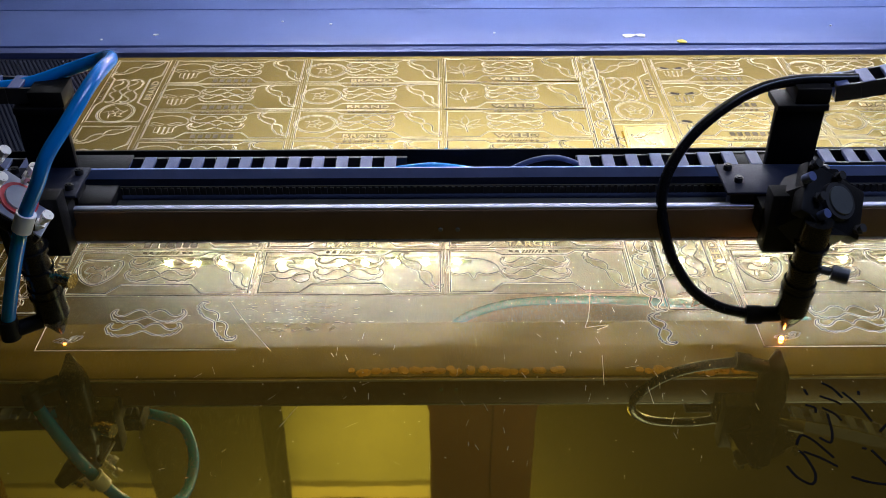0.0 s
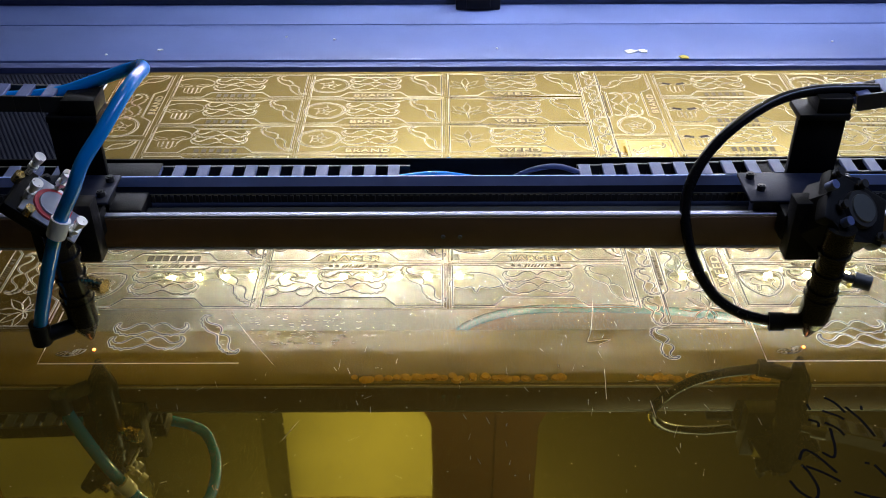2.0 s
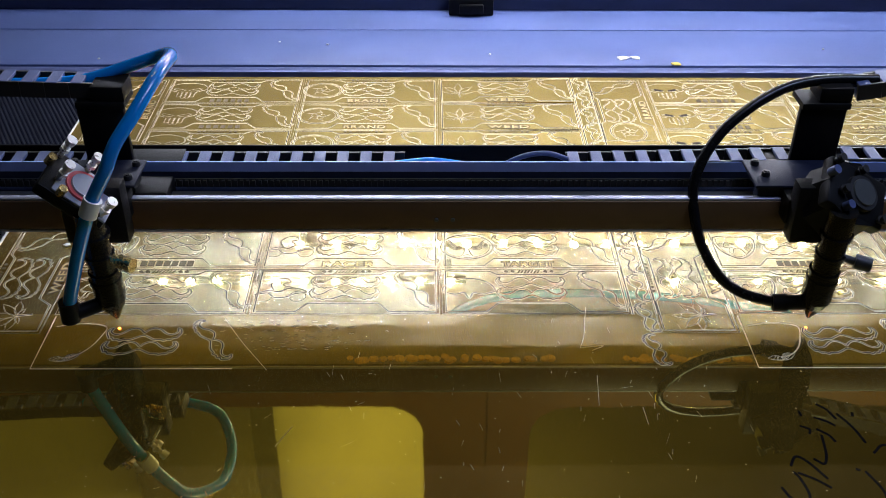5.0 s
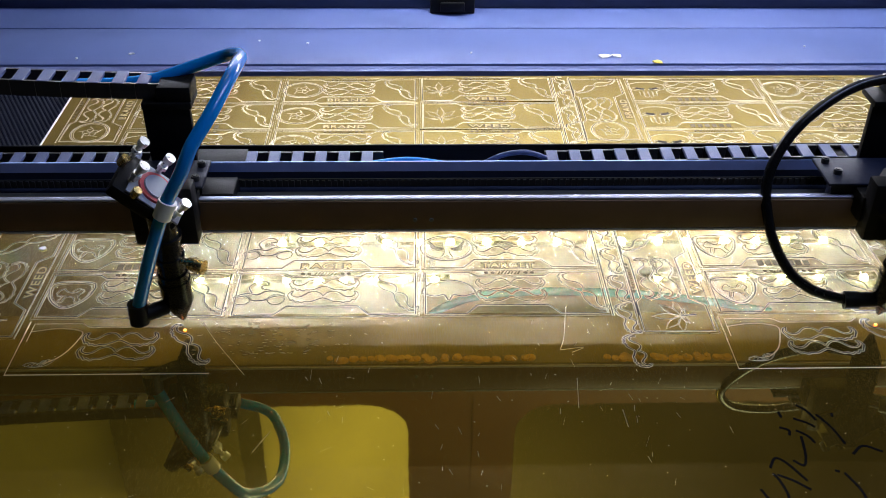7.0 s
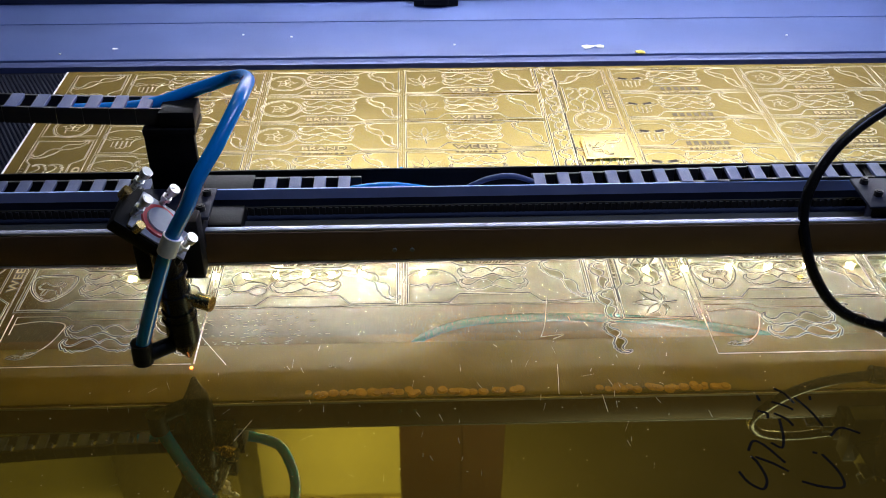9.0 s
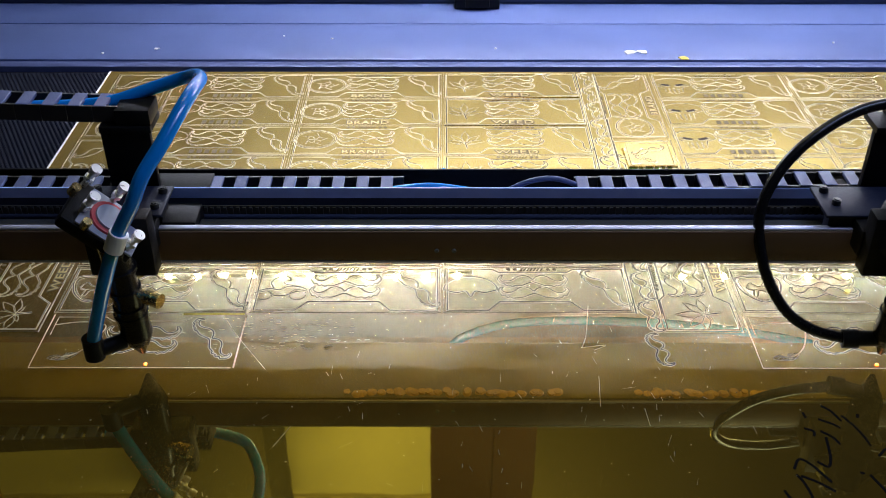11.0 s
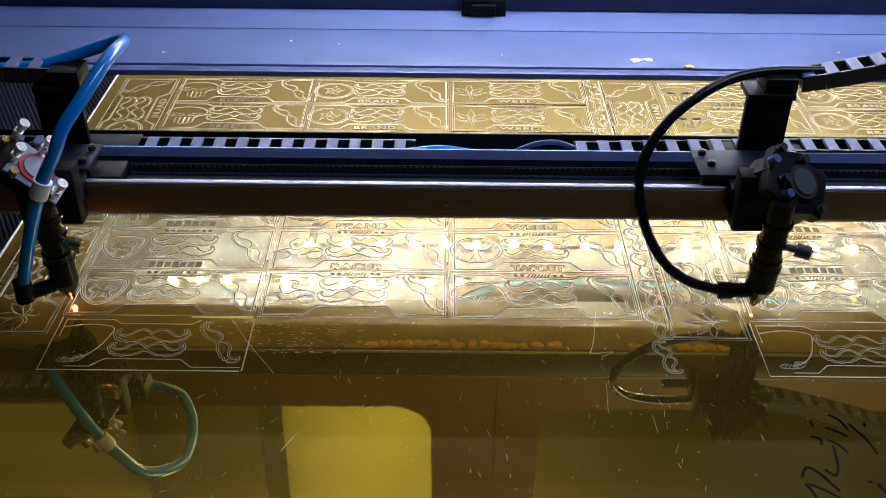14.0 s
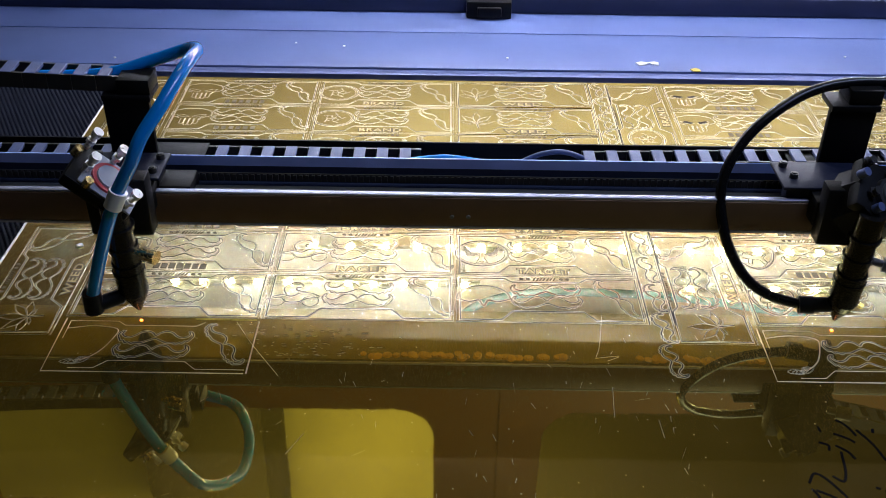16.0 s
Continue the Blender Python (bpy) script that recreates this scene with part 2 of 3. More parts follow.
boxes("bracket", [((0.016, 0.660, 0.0042), (0.077, 0.680, 0.028)), ((0.03, 0.654, 0.008), (0.063, 0.660, 0.022))], BLACK_METAL, rail, "black bracket", bevel=0.002)


def windowed_lid():
    # two openings with rounded lower corners, cut through one upright panel
    bm = bmesh.new()
    y0, y1, z0, z1, zb = 0.8, 0.825, 0.62, 1.75, 0.853
    wins = [(-0.95, -0.026), (0.19, 1.12)]
    box(bm, (-1.2, y0, z0), (1.2, y1, zb))
    box(bm, (-1.2, y0, zb), (wins[0][0], y1, z1))
    box(bm, (wins[0][1], y0, zb), (wins[1][0], y1, z1))
    box(bm, (wins[1][1], y0, zb), (1.2, y1, z1))
    r = 0.075
    for a, b in wins:
        for cx, sx in ((a, 1), (b, -1)):
            rim = [(cx, zb)] + [(cx + sx * r * (1 - math.sin(t)), zb + r * (1 - math.cos(t))) for t in (math.pi / 2 * k / 10 for k in range(11))]
            f0 = [bm.verts.new((x, y0 - 0.0005, z)) for x, z in rim]
            f1 = [bm.verts.new((x, y1 + 0.0005, z)) for x, z in rim]
            bm.faces.new(f0)
            bm.faces.new(f1[::-1])
            for k in range(len(rim)):
                j = (k + 1) % len(rim)
                bm.faces.new((f0[k], f1[k], f1[j], f0[j]))
    bmesh.ops.recalc_face_normals(bm, faces=bm.faces)
    return bm


lid = thing("machine_lid", "raised brown lid with two rounded window openings", "lid")
part("lid_panel", windowed_lid(), LID, lid)
boxes("seam_strip", [((0.1035, 0.7962, 0.74), (0.1065, 0.8, 1.75))], LID, lid, "thin raised seam")

# LED strips along the rear
def led_strip(z, y, x0, x1, n):
    t = thing("led_strip", "strip of bright white diodes along the rear wall", "light strip", "work lights")
    boxes("strip_housing", [((x0 - 0.03, y - 0.0052, z + 0.0042), (x1 + 0.03, y + 0.0052, z + 0.008))], BLACK_METAL, t)
    # unseen shield added to block diode light towards the wall and shelf
    if z > 0.45:
        boxes("shield", [((x0 - 0.03, y + 0.0056, z - 0.014), (x1 + 0.03, y + 0.0072, z + 0.0041)), ((x0 - 0.03, y - 0.0035, z - 0.0036), (x1 + 0.03, y + 0.0056, z - 0.002))], BLACK_METAL, t, "added dark shield that keeps diode light off wall and shelf")
    bm = bmesh.new()
    box(bm, (-0.005, -0.005, 0), (0.005, 0.005, 0.004), 0.001)
    me = finish("diode", bm, LED if z > 0.45 else LED_LOW)
    for i in range(n):
        o = new("diode", me)
        o.parent = t
        o.location = (x0 + (x1 - x0) * i / (n - 1) + random.uniform(-0.006, 0.006), y, z)
    for x in (x0, x1):
        boxes("arm", [((x - 0.006, y + 0.0074, z + 0.0045), (x + 0.006, 0.76 if z < 0.38 else 0.765, z + 0.0078))], BLACK_METAL, t)
    return t


led_strip(0.471, 0.70, -0.46, 0.02, 11)
led_strip(0.471, 0.70, 0.40, 0.95, 9)
led_strip(0.397, 0.70, -0.22, 0.66, 17)

# room seen past the lid
tagged(boxes("wall_room", [((-4, 2.4, -0.5), (4, 2.5, 3.0))], ROOM_WALL), "pale painted wall of the workshop", "wall", kind="structure")
tagged(boxes("wall_room_upper", [((-4, 2.37, 2.92), (4, 2.4, 3.0))], ROOM_PALE), "paler upper band of the workshop wall", "wall", kind="structure")
tagged(boxes("ceiling", [((-4, -3, 3.0), (4, 2.5, 3.1))], ROOM_DARK), "dark workshop ceiling", "ceiling", kind="structure")
tagged(boxes("workshop_floor", [((-4, -3, -0.95), (4, 2.5, -0.9))], ROOM_DARK), "dark workshop floor", "floor", kind="structure")
tagged(boxes("wall_behind", [((-4, -3.1, -0.9), (4, -3, 3.0))], ROOM_DARK), "dark wall behind the viewer", "wall", kind="structure")
tagged(boxes("wall_side_west", [((-4.1, -3, -0.9), (-4, 2.5, 3.0))], ROOM_DARK), "dark workshop side wall", "wall", kind="structure")
tagged(boxes("wall_side_east", [((4, -3, -0.9), (4.1, 2.5, 3.0))], ROOM_DARK), "dark workshop side wall", "wall", kind="structure")
tagged(boxes("tall_cabinet", [((-1.02, 1.75, -0.9), (-0.60, 2.1, 2.9))], ROOM_DARK, bevel=0.01), "tall dark cabinet against the workshop wall", "cabinet")
tagged(boxes("dark_partition", [((0.275, 1.75, -0.9), (3.2, 1.8, 2.9))], PARTITION, bevel=0.01), "dark partition panel in the workshop", "partition")


# ---- the mirror sheet with its engraving ----
W, H, PITCH = 0.16, 0.0661, 0.566
sheet = thing("mirror_sheet", "gold mirror acrylic sheet engraved with rows of moustache cards", "sheet")
boxes("sheet_plate", [((-0.4, -0.56, -0.003), (0.86, 0.469, 0.0))], GOLD, sheet)
boxes("sheet_edge", [((-0.4022, -0.56, -0.0032), (-0.4, 0.469, 0.0003))], EDGE, sheet, "bright frosted cut edge")


class Lines:
    """Shallow ridges along polylines, all in one mesh."""
    def __init__(self):
        self.v, self.f, self.m = [], [], []

    def line(self, pts, closed=False, w=0.0023, h=0.00014, core=0.48):
        n = len(pts)
        base = len(self.v)
        for i in range(n):
            a = pts[i - 1] if (i or closed) else pts[i]
            b = pts[(i + 1) % n] if (i < n - 1 or closed) else pts[i]
            dx, dy = b[0] - a[0], b[1] - a[1]
            s = math.hypot(dx, dy) or 1
            nx, ny = -dy / s * w / 2, dx / s * w / 2
            x, y = pts[i]
            self.v += [(x + k * nx, y + k * ny, z) for k, z in ((1, 0.00003), (core, h), (0, 0.00006), (-core, h), (-1, 0.00003))]
        for i in range(n if closed else n - 1):
            a, b = base + 5 * i, base + 5 * ((i + 1) % n)
            for k in range(4):
                self.f.append((b + k, b + k + 1, a + k + 1, a + k))
                self.m.append(k in (1, 2))

    def mesh(self, name, material=None, groove=None):
        me = bpy.data.meshes.new(name)
        me.from_pydata(self.v, [], self.f)
        me.materials.append(material or ENGRAVED)
        me.materials.append(groove or GROOVE)
        me.polygons.foreach_set("material_index", [int(q) for q in self.m])
        return me


def rounded(pts, steps=5, closed=True):
    pts = [Vector((*p, 0)) for p in pts]
    if closed:
        pts = [pts[-1]] + pts + [pts[0], pts[1]]
        out = spline(pts, steps)[steps:-steps - 1]
    else:
        out = spline(pts, steps)
    return [(p.x, p.y) for p in out]


def turn(pts, cx, cy, sx, sy, deg=0.0):
    c, s = math.cos(radians(deg)), math.sin(radians(deg))
    return [(cx + c * x * sx - s * y * sy, cy + s * x * sx + c * y * sy) for x, y in pts]


# right half of a handlebar moustache: brow, curl, then the ragged lower edge back to the middle
HALF = [(0.0, 0.14), (0.10, 0.36), (0.26, 0.50), (0.44, 0.40), (0.58, 0.14), (0.72, 0.0), (0.86, 0.06), (0.94, 0.26), (0.90, 0.50), (0.99, 0.42), (1.04, 0.14), (0.98, -0.12),
        (0.93, -0.30), (0.87, -0.22), (0.78, -0.46), (0.72, -0.36), (0.60, -0.52), (0.54, -0.40), (0.36, -0.42), (0.18, -0.24)]


def moustache(cx, cy, s, deg=0.0, flat=0.62):
    pts = HALF + [(0.0, -0.08)] + [(-x, y) for x, y in HALF[:0:-1]]
    return turn(rounded(pts, 3), cx, cy, s, s * flat, deg)


def ring(cx, cy, rx, ry, n=28, a0=0.0, a1=360.0):
    return [(cx + rx * math.cos(radians(a0 + (a1 - a0) * k / n)), cy + ry * math.sin(radians(a0 + (a1 - a0) * k / n))) for k in range(n + (a1 - a0 < 360))]


def emblem(g, kind, cx, cy, s):
    if kind == "shield":
        o = rounded([(-0.9, 0.75), (0, 0.9), (0.9, 0.75), (0.85, -0.1), (0.45, -0.7), (0, -0.95), (-0.45, -0.7), (-0.85, -0.1)], 3)
        g.line(turn(o, cx, cy, s, s), True)
        g.line(turn(o, cx, cy, s * 0.85, s * 0.85), True, 0.0008)
        beast = rounded([(-0.45, 0.25), (-0.3, 0.42), (-0.12, 0.2), (0.2, 0.15), (0.36, 0.4), (0.5, 0.2), (0.34, -0.05), (0.45, -0.4), (0.3, -0.5), (0.18, -0.2), (-0.1, -0.15), (-0.2, -0.5),
                         (-0.34, -0.45), (-0.28, -0.1), (-0.5, 0.0)], 3)
        g.line(turn(beast, cx, cy - s * 0.02, s * 1.1, s), True, 0.0013)
        for a in (25, 160):
            g.line(turn(rounded([(0.1, 0.1), (0.4, 0.28), (0.6, 0.1)], 3, False), cx, cy, s, s, a), False, 0.0009)
    elif kind == "ring":
        g.line(ring(cx, cy, s * 1.15, s), True)
        g.line(ring(cx, cy, s * 1.0, s * 0.86), True, 0.0009)
        for k in range(5):
            g.line(turn(rounded([(0, 0), (0.4, 0.2), (0.5, -0.1), (0.8, 0.05), (0.4, -0.2)], 3), cx, cy, s * 0.85, s * 0.85, 72 * k + 10), True, 0.001)
    elif kind == "leaf":
        for k, (a, q) in enumerate(((90, 1.15), (45, 1.05), (135, 1.05), (8, 0.95), (172, 0.95), (-25, 0.5), (205, 0.5))):
            zig = [(0, 0), (0.2, 0.08), (0.35, 0.15), (0.55, 0.17), (0.75, 0.11), (1, 0), (0.75, -0.11), (0.55, -0.17), (0.35, -0.15), (0.2, -0.08)]
            g.line(turn(zig, cx, cy - s * 0.35, s * q * 1.1, s * q, a), True, 0.001)
        g.line([(cx, cy - s * 0.35), (cx + s * 0.1, cy - s)], False)
    elif kind == "dome":
        g.line(ring(cx, cy - 0.1 * s, s * 1.15, s * 0.95, 20, 0, 180), False)
        g.line(rounded([(cx - 1.15 * s, cy - 0.1 * s), (cx - 0.6 * s, cy - 0.3 * s), (cx - 0.2 * s, cy - 0.2 * s), (cx, cy - 0.6 * s), (cx + 0.2 * s, cy - 0.2 * s),
                        (cx + 0.6 * s, cy - 0.3 * s), (cx + 1.15 * s, cy - 0.1 * s)], 4, False), False)
    elif kind in ("skull", "dark_skull"):
        head = rounded([(-0.55, -0.2), (-1.0, 0.1), (-0.95, 0.6), (-0.5, 0.92), (0, 1.0), (0.5, 0.92), (0.95, 0.6), (1.0, 0.1), (0.55, -0.2), (0.5, -0.45)], 4, False)
        g.line(turn(head, cx, cy, s * 1.1, s), False, 0.0016)
        for k in (-1, 1):
            eye = turn(rounded([(0.1, -0.02), (0.5, 0.2), (0.82, 0.22), (0.7, 0.02), (0.35, -0.1)], 3), cx, cy, k * s, s)
            g.line(eye, True, 0.001)
            if kind == "dark_skull":
                g.line([(cx + k * 0.18 * s, cy), (cx + k * 0.42 * s, cy + 0.07 * s), (cx + k * 0.66 * s, cy + 0.15 * s)], False, 0.005, 0.0002, 0.95)
        for k in range(4):
            x, low = cx + (k - 1.5) * 0.26 * s, (1.0 if k in (1, 2) else 0.85)
            g.line(rounded([(x - 0.1 * s, cy - 0.3 * s), (x - 0.1 * s, cy - low * s), (x + 0.1 * s, cy - low * s), (x + 0.1 * s, cy - 0.3 * s)], 3, False), False, 0.001)
    elif kind == "bird":
        g.line(ring(cx, cy, s * 1.2, s), True)
        g.line(ring(cx, cy, s * 1.06, s * 0.87), True, 0.0009)
        for k in (-1, 1):
            for q in range(4):
                a = 0.75 - 0.3 * q
                g.line(turn(rounded([(0.1, -0.1), (0.4, 0.05 * q - 0.1), (0.7, a * 0.6), (0.92 - 0.08 * q, a), (0.6, a * 0.5 - 0.15), (0.3, -0.25)], 3, False), cx, cy, k * s, s * 0.9), False, 0.001)
            g.line(turn(rounded([(0, 0.55), (0.12, 0.3), (0.1, -0.3), (0.25, -0.75), (0, -0.6)], 3, False), cx, cy, k * s, s), False, 0.001)
    else:
        for k in (-1, 1):
            g.line(ring(cx + 0.72 * k * s, cy - 0.45 * s, 0.36 * s, 0.36 * s, 16), True, 0.001)
        g.line(turn(rounded([(-1.15, -0.35), (-0.6, -0.02), (-0.1, -0.12), (0.2, 0.1), (0.7, 0.12), (1.08, -0.15), (0.6, -0.25), (0.2, -0.5), (-0.3, -0.5), (-0.6, -0.2)], 3), cx, cy, s, s), True)
        g.line(turn(rounded([(-0.35, 0.0), (-0.5, 0.45), (-0.15, 0.85), (0.2, 0.8), (0.3, 0.55), (0.05, 0.5), (0.1, 0.3), (0.5, 0.18)], 3, False), cx, cy, s, s))


def card_mesh(kind):
    g = Lines()
    i = 0.0042
    e = 0.0012
    g.line([(e, e), (W - e, e), (W - e, H - e), (e, H - e)], True, 0.0012)
    g.line([(i, i), (0.24 * W, i), (0.30 * W, 0.24 * H), (0.67 * W, 0.24 * H), (0.73 * W, i), (W - i, i), (W - i, H - i), (0.71 * W, H - i), (0.67 * W, 0.86 * H),
            (0.31 * W, 0.86 * H), (0.27 * W, H - i), (i, H - i)], True)
    for v in (0.68, 0.43):
        g.line(moustache(0.485 * W, v * H, 0.18 * W, 0, 0.55), True, 0.0019)
    g.line(moustache(0.86 * W, 0.51 * H, 0.185 * W, -56, 0.42), True, 0.0019)
    emblem(g, kind, 0.15 * W, 0.52 * H, 0.30 * H)
    return g.mesh("engraved_card")


def dash_mesh():
    # dots and slashes at the head of a card
    bm = bmesh.new()
    for u in (0.36, 0.395, 0.575, 0.61):
        rod(bm, (u * W, 0.93 * H, 0), (u * W, 0.93 * H, 0.0004), 0.0018, seg=12)
    for k in range(7):
        x = (0.43 + 0.018 * k) * W
        v = [bm.verts.new((x + a, 0.93 * H + b, 0.0004)) for a, b in ((-0.0016, -0.002), (-0.0004, -0.002), (0.0016, 0.002), (0.0004, 0.002))]
        bm.faces.new(v)
    return finish("dash_pattern", bm, LETTER, False)


def words(text, size):
    # dark cut outline with a paler face inside
    me = bpy.data.meshes.new("lettering")
    verts, faces, index, k = [], [], [], 0
    for step, (grow, deep) in enumerate(((0.0010, 0.0002), (0.0001, 0.00028))):
        cu = bpy.data.curves.new("lettering", "FONT")
        cu.body, cu.size, cu.align_x, cu.extrude, cu.offset, cu.space_character = text, size, "CENTER", deep, grow, 1.12
        ob = bpy.data.objects.new("lettering", cu)
        flat = bpy.data.meshes.new_from_object(ob)
        bpy.data.objects.remove(ob)
        xs = [v.co.x for v in flat.vertices]
        k = k or 0.30 * W / (max(xs) - min(xs))
        base = len(verts)
        verts += [(v.co.x * k, v.co.y * 0.92, v.co.z) for v in flat.vertices]
        faces += [tuple(base + q for q in f.vertices) for f in flat.polygons]
        index += [step] * len(flat.polygons)
    me.from_pydata(verts, [], faces)
    me.materials.append(LETTER)
    me.materials.append(LETTER_FACE)
    me.polygons.foreach_set("material_index", index)
    return me


def bars(n):
    bm = bmesh.new()
    for k in range(n):
        x = (k - (n - 1) / 2) * 0.30 * W / n
        box(bm, (x - 0.0026, 0.0, 0), (x + 0.0026, 0.008, 0.0002))
    return finish("lettering", bm, LETTER, False)


CARD = {k: card_mesh(k) for k in ("shield", "ring", "bird", "leaf", "dome", "skull", "dark_skull", "rider")}
DASH = dash_mesh()
WORD = {"RACER": words("RACER", 0.0115), "TARGET": words("TARGET", 0.0115), "WEED": words("WEED", 0.0115), "BRAND": words("BRAND", 0.0115), "7": bars(7), "6": bars(6)}


def card(x, y, kind, word, deg=0):
    m = pose(x, y, 0, 0, 0, deg)
    for name, me, off in (("engraved_card", CARD[kind], (0, 0)), ("dash_pattern", DASH, (0, 0)), ("lettering", WORD.get(word), (0.485 * W, 0.055 * H))):
        if me is None:
            continue
        o = new(name, me)
        o.parent = sheet
        o.matrix_basis = m @ pose(off[0], off[1], 0)
        if name == "dash_pattern":
            tagged(o, kind="stuff")


FRONT = [("shield", "7"), ("rider", "RACER"), ("dome", "TARGET")]
BACK = [("skull", "6"), ("ring", "BRAND"), ("leaf", "WEED")]
for blk in (0, 1):
    ox = -0.32 + PITCH * blk
    for row in range(7):
        for col in range(3):
            kind, word = (FRONT if row < 2 else BACK)[col]
            if kind == "skull" and blk:
                kind = "dark_skull"
            if kind == "dome" and row >= 1:
                kind = "bird"
            if blk == 0 and col == 2 and row >= 5:
                continue
            card(ox + W * col, H * row, kind, word if row else "")
    for k, top in enumerate((0.462, 0.299, 0.135)):
        card(ox - 0.0025, top - W, "leaf" if k else "ring", "WEED" if k else "BRAND", 90)

# column of small moustaches between the blocks
g = Lines()
for ox in (-0.41 + PITCH, ):
    for k in range(13):
        g.line(moustache(ox + 0.014, -0.045 + 0.041 * k, 0.019, -78), True)
    for q in (0.0035, 0.0245):
        g.line([(ox + q, 0.0), (ox + q, 0.464)])
o = new("moustache_column", g.mesh("moustache_column"))
o.parent = sheet

# unfinished cards in front: what is cut from the start, then the strokes that the lasers add
added_strokes = []


def added(when, lines, material=None):
    o = new("engraved_stroke", lines.mesh("engraved_stroke", material or FRESH, material or FRESH))
    o.parent = sheet
    added_strokes.append((when, o))


for ox in (-0.317, -0.317 + PITCH - 0.003):
    oy, i = -0.067, 0.0042
    g = Lines()
    g.line([(ox + 0.155, oy), (ox, oy), (ox, -0.002)], False, 0.0013)
    o = new("cut_outline", g.mesh("cut_outline", FRESH, FRESH))
    o.parent = sheet
    g = Lines()
    for v in (0.63, 0.37):
        g.line(moustache(ox + 0.485 * W, oy + v * H, 0.18 * W, 0, 0.55), True)
    g.line(moustache(ox + 0.83 * W, oy + 0.52 * H, 0.175 * W, -56, 0.42), True)
    for k in range(3):
        g.line(turn(rounded([(-1, -0.4), (-0.4, 0.3), (0.1, -0.3), (0.5, 0.5), (1.0, 0.7), (0.6, -0.4), (-0.2, -0.8)], 3), ox + 0.135 * W, oy + 0.2 * H, 0.011 - 0.003 * k, 0.0055 - 0.0012 * k, 12 * k), True, 0.0009)
    o = new("unfinished_card", g.mesh("unfinished_card"))
    o.parent = sheet
    g = Lines()
    g.line(turn(rounded([(-0.95, 0.72), (0, 0.88), (0.92, 0.72), (0.9, 0.2), (0.62, -0.45), (0.2, -0.85), (-0.2, -0.95)], 4, False), ox + 0.155 * W, oy + 0.53 * H, 0.0215, 0.0235), False, 0.0011)
    added(2.7, g)
    g = Lines()
    g.line([(ox + i, oy + 0.6 * H), (ox + i, oy + H - i), (ox + 0.27 * W, oy + H - i), (ox + 0.31 * W, oy + 0.86 * H), (ox + 0.67 * W, oy + 0.86 * H), (ox + 0.71 * W, oy + H - i)], False, 0.0009)
    added(5.4, g)
    g = Lines()
    g.line([(ox + 0.157, oy), (ox + 0.157, -0.003)], False, 0.0013)
    added(8.6, g)
    g = Lines()
    g.line([(ox + 0.155, oy + i), (ox + 0.73 * W, oy + i), (ox + 0.67 * W, oy + 0.2 * H), (ox + 0.30 * W, oy + 0.2 * H), (ox + 0.24 * W, oy + i), (ox + 0.12 * W, oy + i)], False, 0.0009)
    added(11.3, g)
    # yellow stroke stands for the light that shows through the cut gap
    if ox < 0:
        g = Lines()
        g.line([(ox + 0.105, -0.0008), (ox + 0.155, -0.0008)], False, 0.0024)
        added(8.9, g, YELLOW)


# two cut cards that lie slightly lifted at the back of the sheet
for y, lean, swing in ((0.3966, 0.25, 0.5), (0.3302, 0.15, -0.3)):
    t = thing("cut_card", "cut-out gold mirror card lying slightly lifted on the sheet", "card", "cut-out cards")
    boxes("card_plate", [((0.001, 0.0006, -0.0015), (W - 0.003, H - 0.0008, 0.0))], GOLD, t)
    for name, me, off in (("engraved_card", CARD["leaf"], (0, 0)), ("dash_pattern", DASH, (0, 0)), ("lettering", WORD["WEED"], (0.485 * W, 0.055 * H))):
        o = new(name, me)
        o.parent = t
        o.location = (off[0], off[1], 0.0001)
        if name == "dash_pattern":
            tagged(o, kind="stuff")
    t.matrix_basis = pose(0.0, y, 0.0006, 0.04, -lean, swing)

# a cut card that lies slightly lifted
o = boxes("loose_card", [((-0.025, -0.023, -0.0015), (0.025, 0.023, 0))], GOLD)
o.matrix_basis = pose(0.214, 0.262, 0.0030, 3.4, 0, 1)
tagged(o, "loose gold mirror offcut lying on the engraved sheet", "offcut")
g = Lines()
g.line([(-0.022, -0.02), (0.022, -0.02), (0.022, 0.02), (-0.022, 0.02)], True, 0.0012)
g.line(moustache(0.0, 0.006, 0.018, 20, 0.5), True, 0.0015)
g.line(moustache(-0.006, -0.010, 0.011, -30, 0.5), True, 0.0012)
engraving = new("engraving", g.mesh("offcut_engraving"))
engraving.parent = o

# marker strokes, scratches and scuffs on the sheet
def stroke(pts, w):
    pts = rounded(pts, 4, False)
    bm = bmesh.new()
    rows = []
    for i, (x, y) in enumerate(pts):
        a, b = pts[max(i - 1, 0)], pts[min(i + 1, len(pts) - 1)]
        d = math.hypot(b[0] - a[0], b[1] - a[1]) or 1
        nx, ny = -(b[1] - a[1]) / d * w / 2, (b[0] - a[0]) / d * w / 2
        rows.append((bm.verts.new((x + nx, y + ny, 0.0002)), bm.verts.new((x - nx, y - ny, 0.0002))))
    for a, b in zip(rows, rows[1:]):
        bm.faces.new((a[0], a[1], b[1], b[0]))
    bmesh.ops.recalc_face_normals(bm, faces=bm.faces)
    return bm


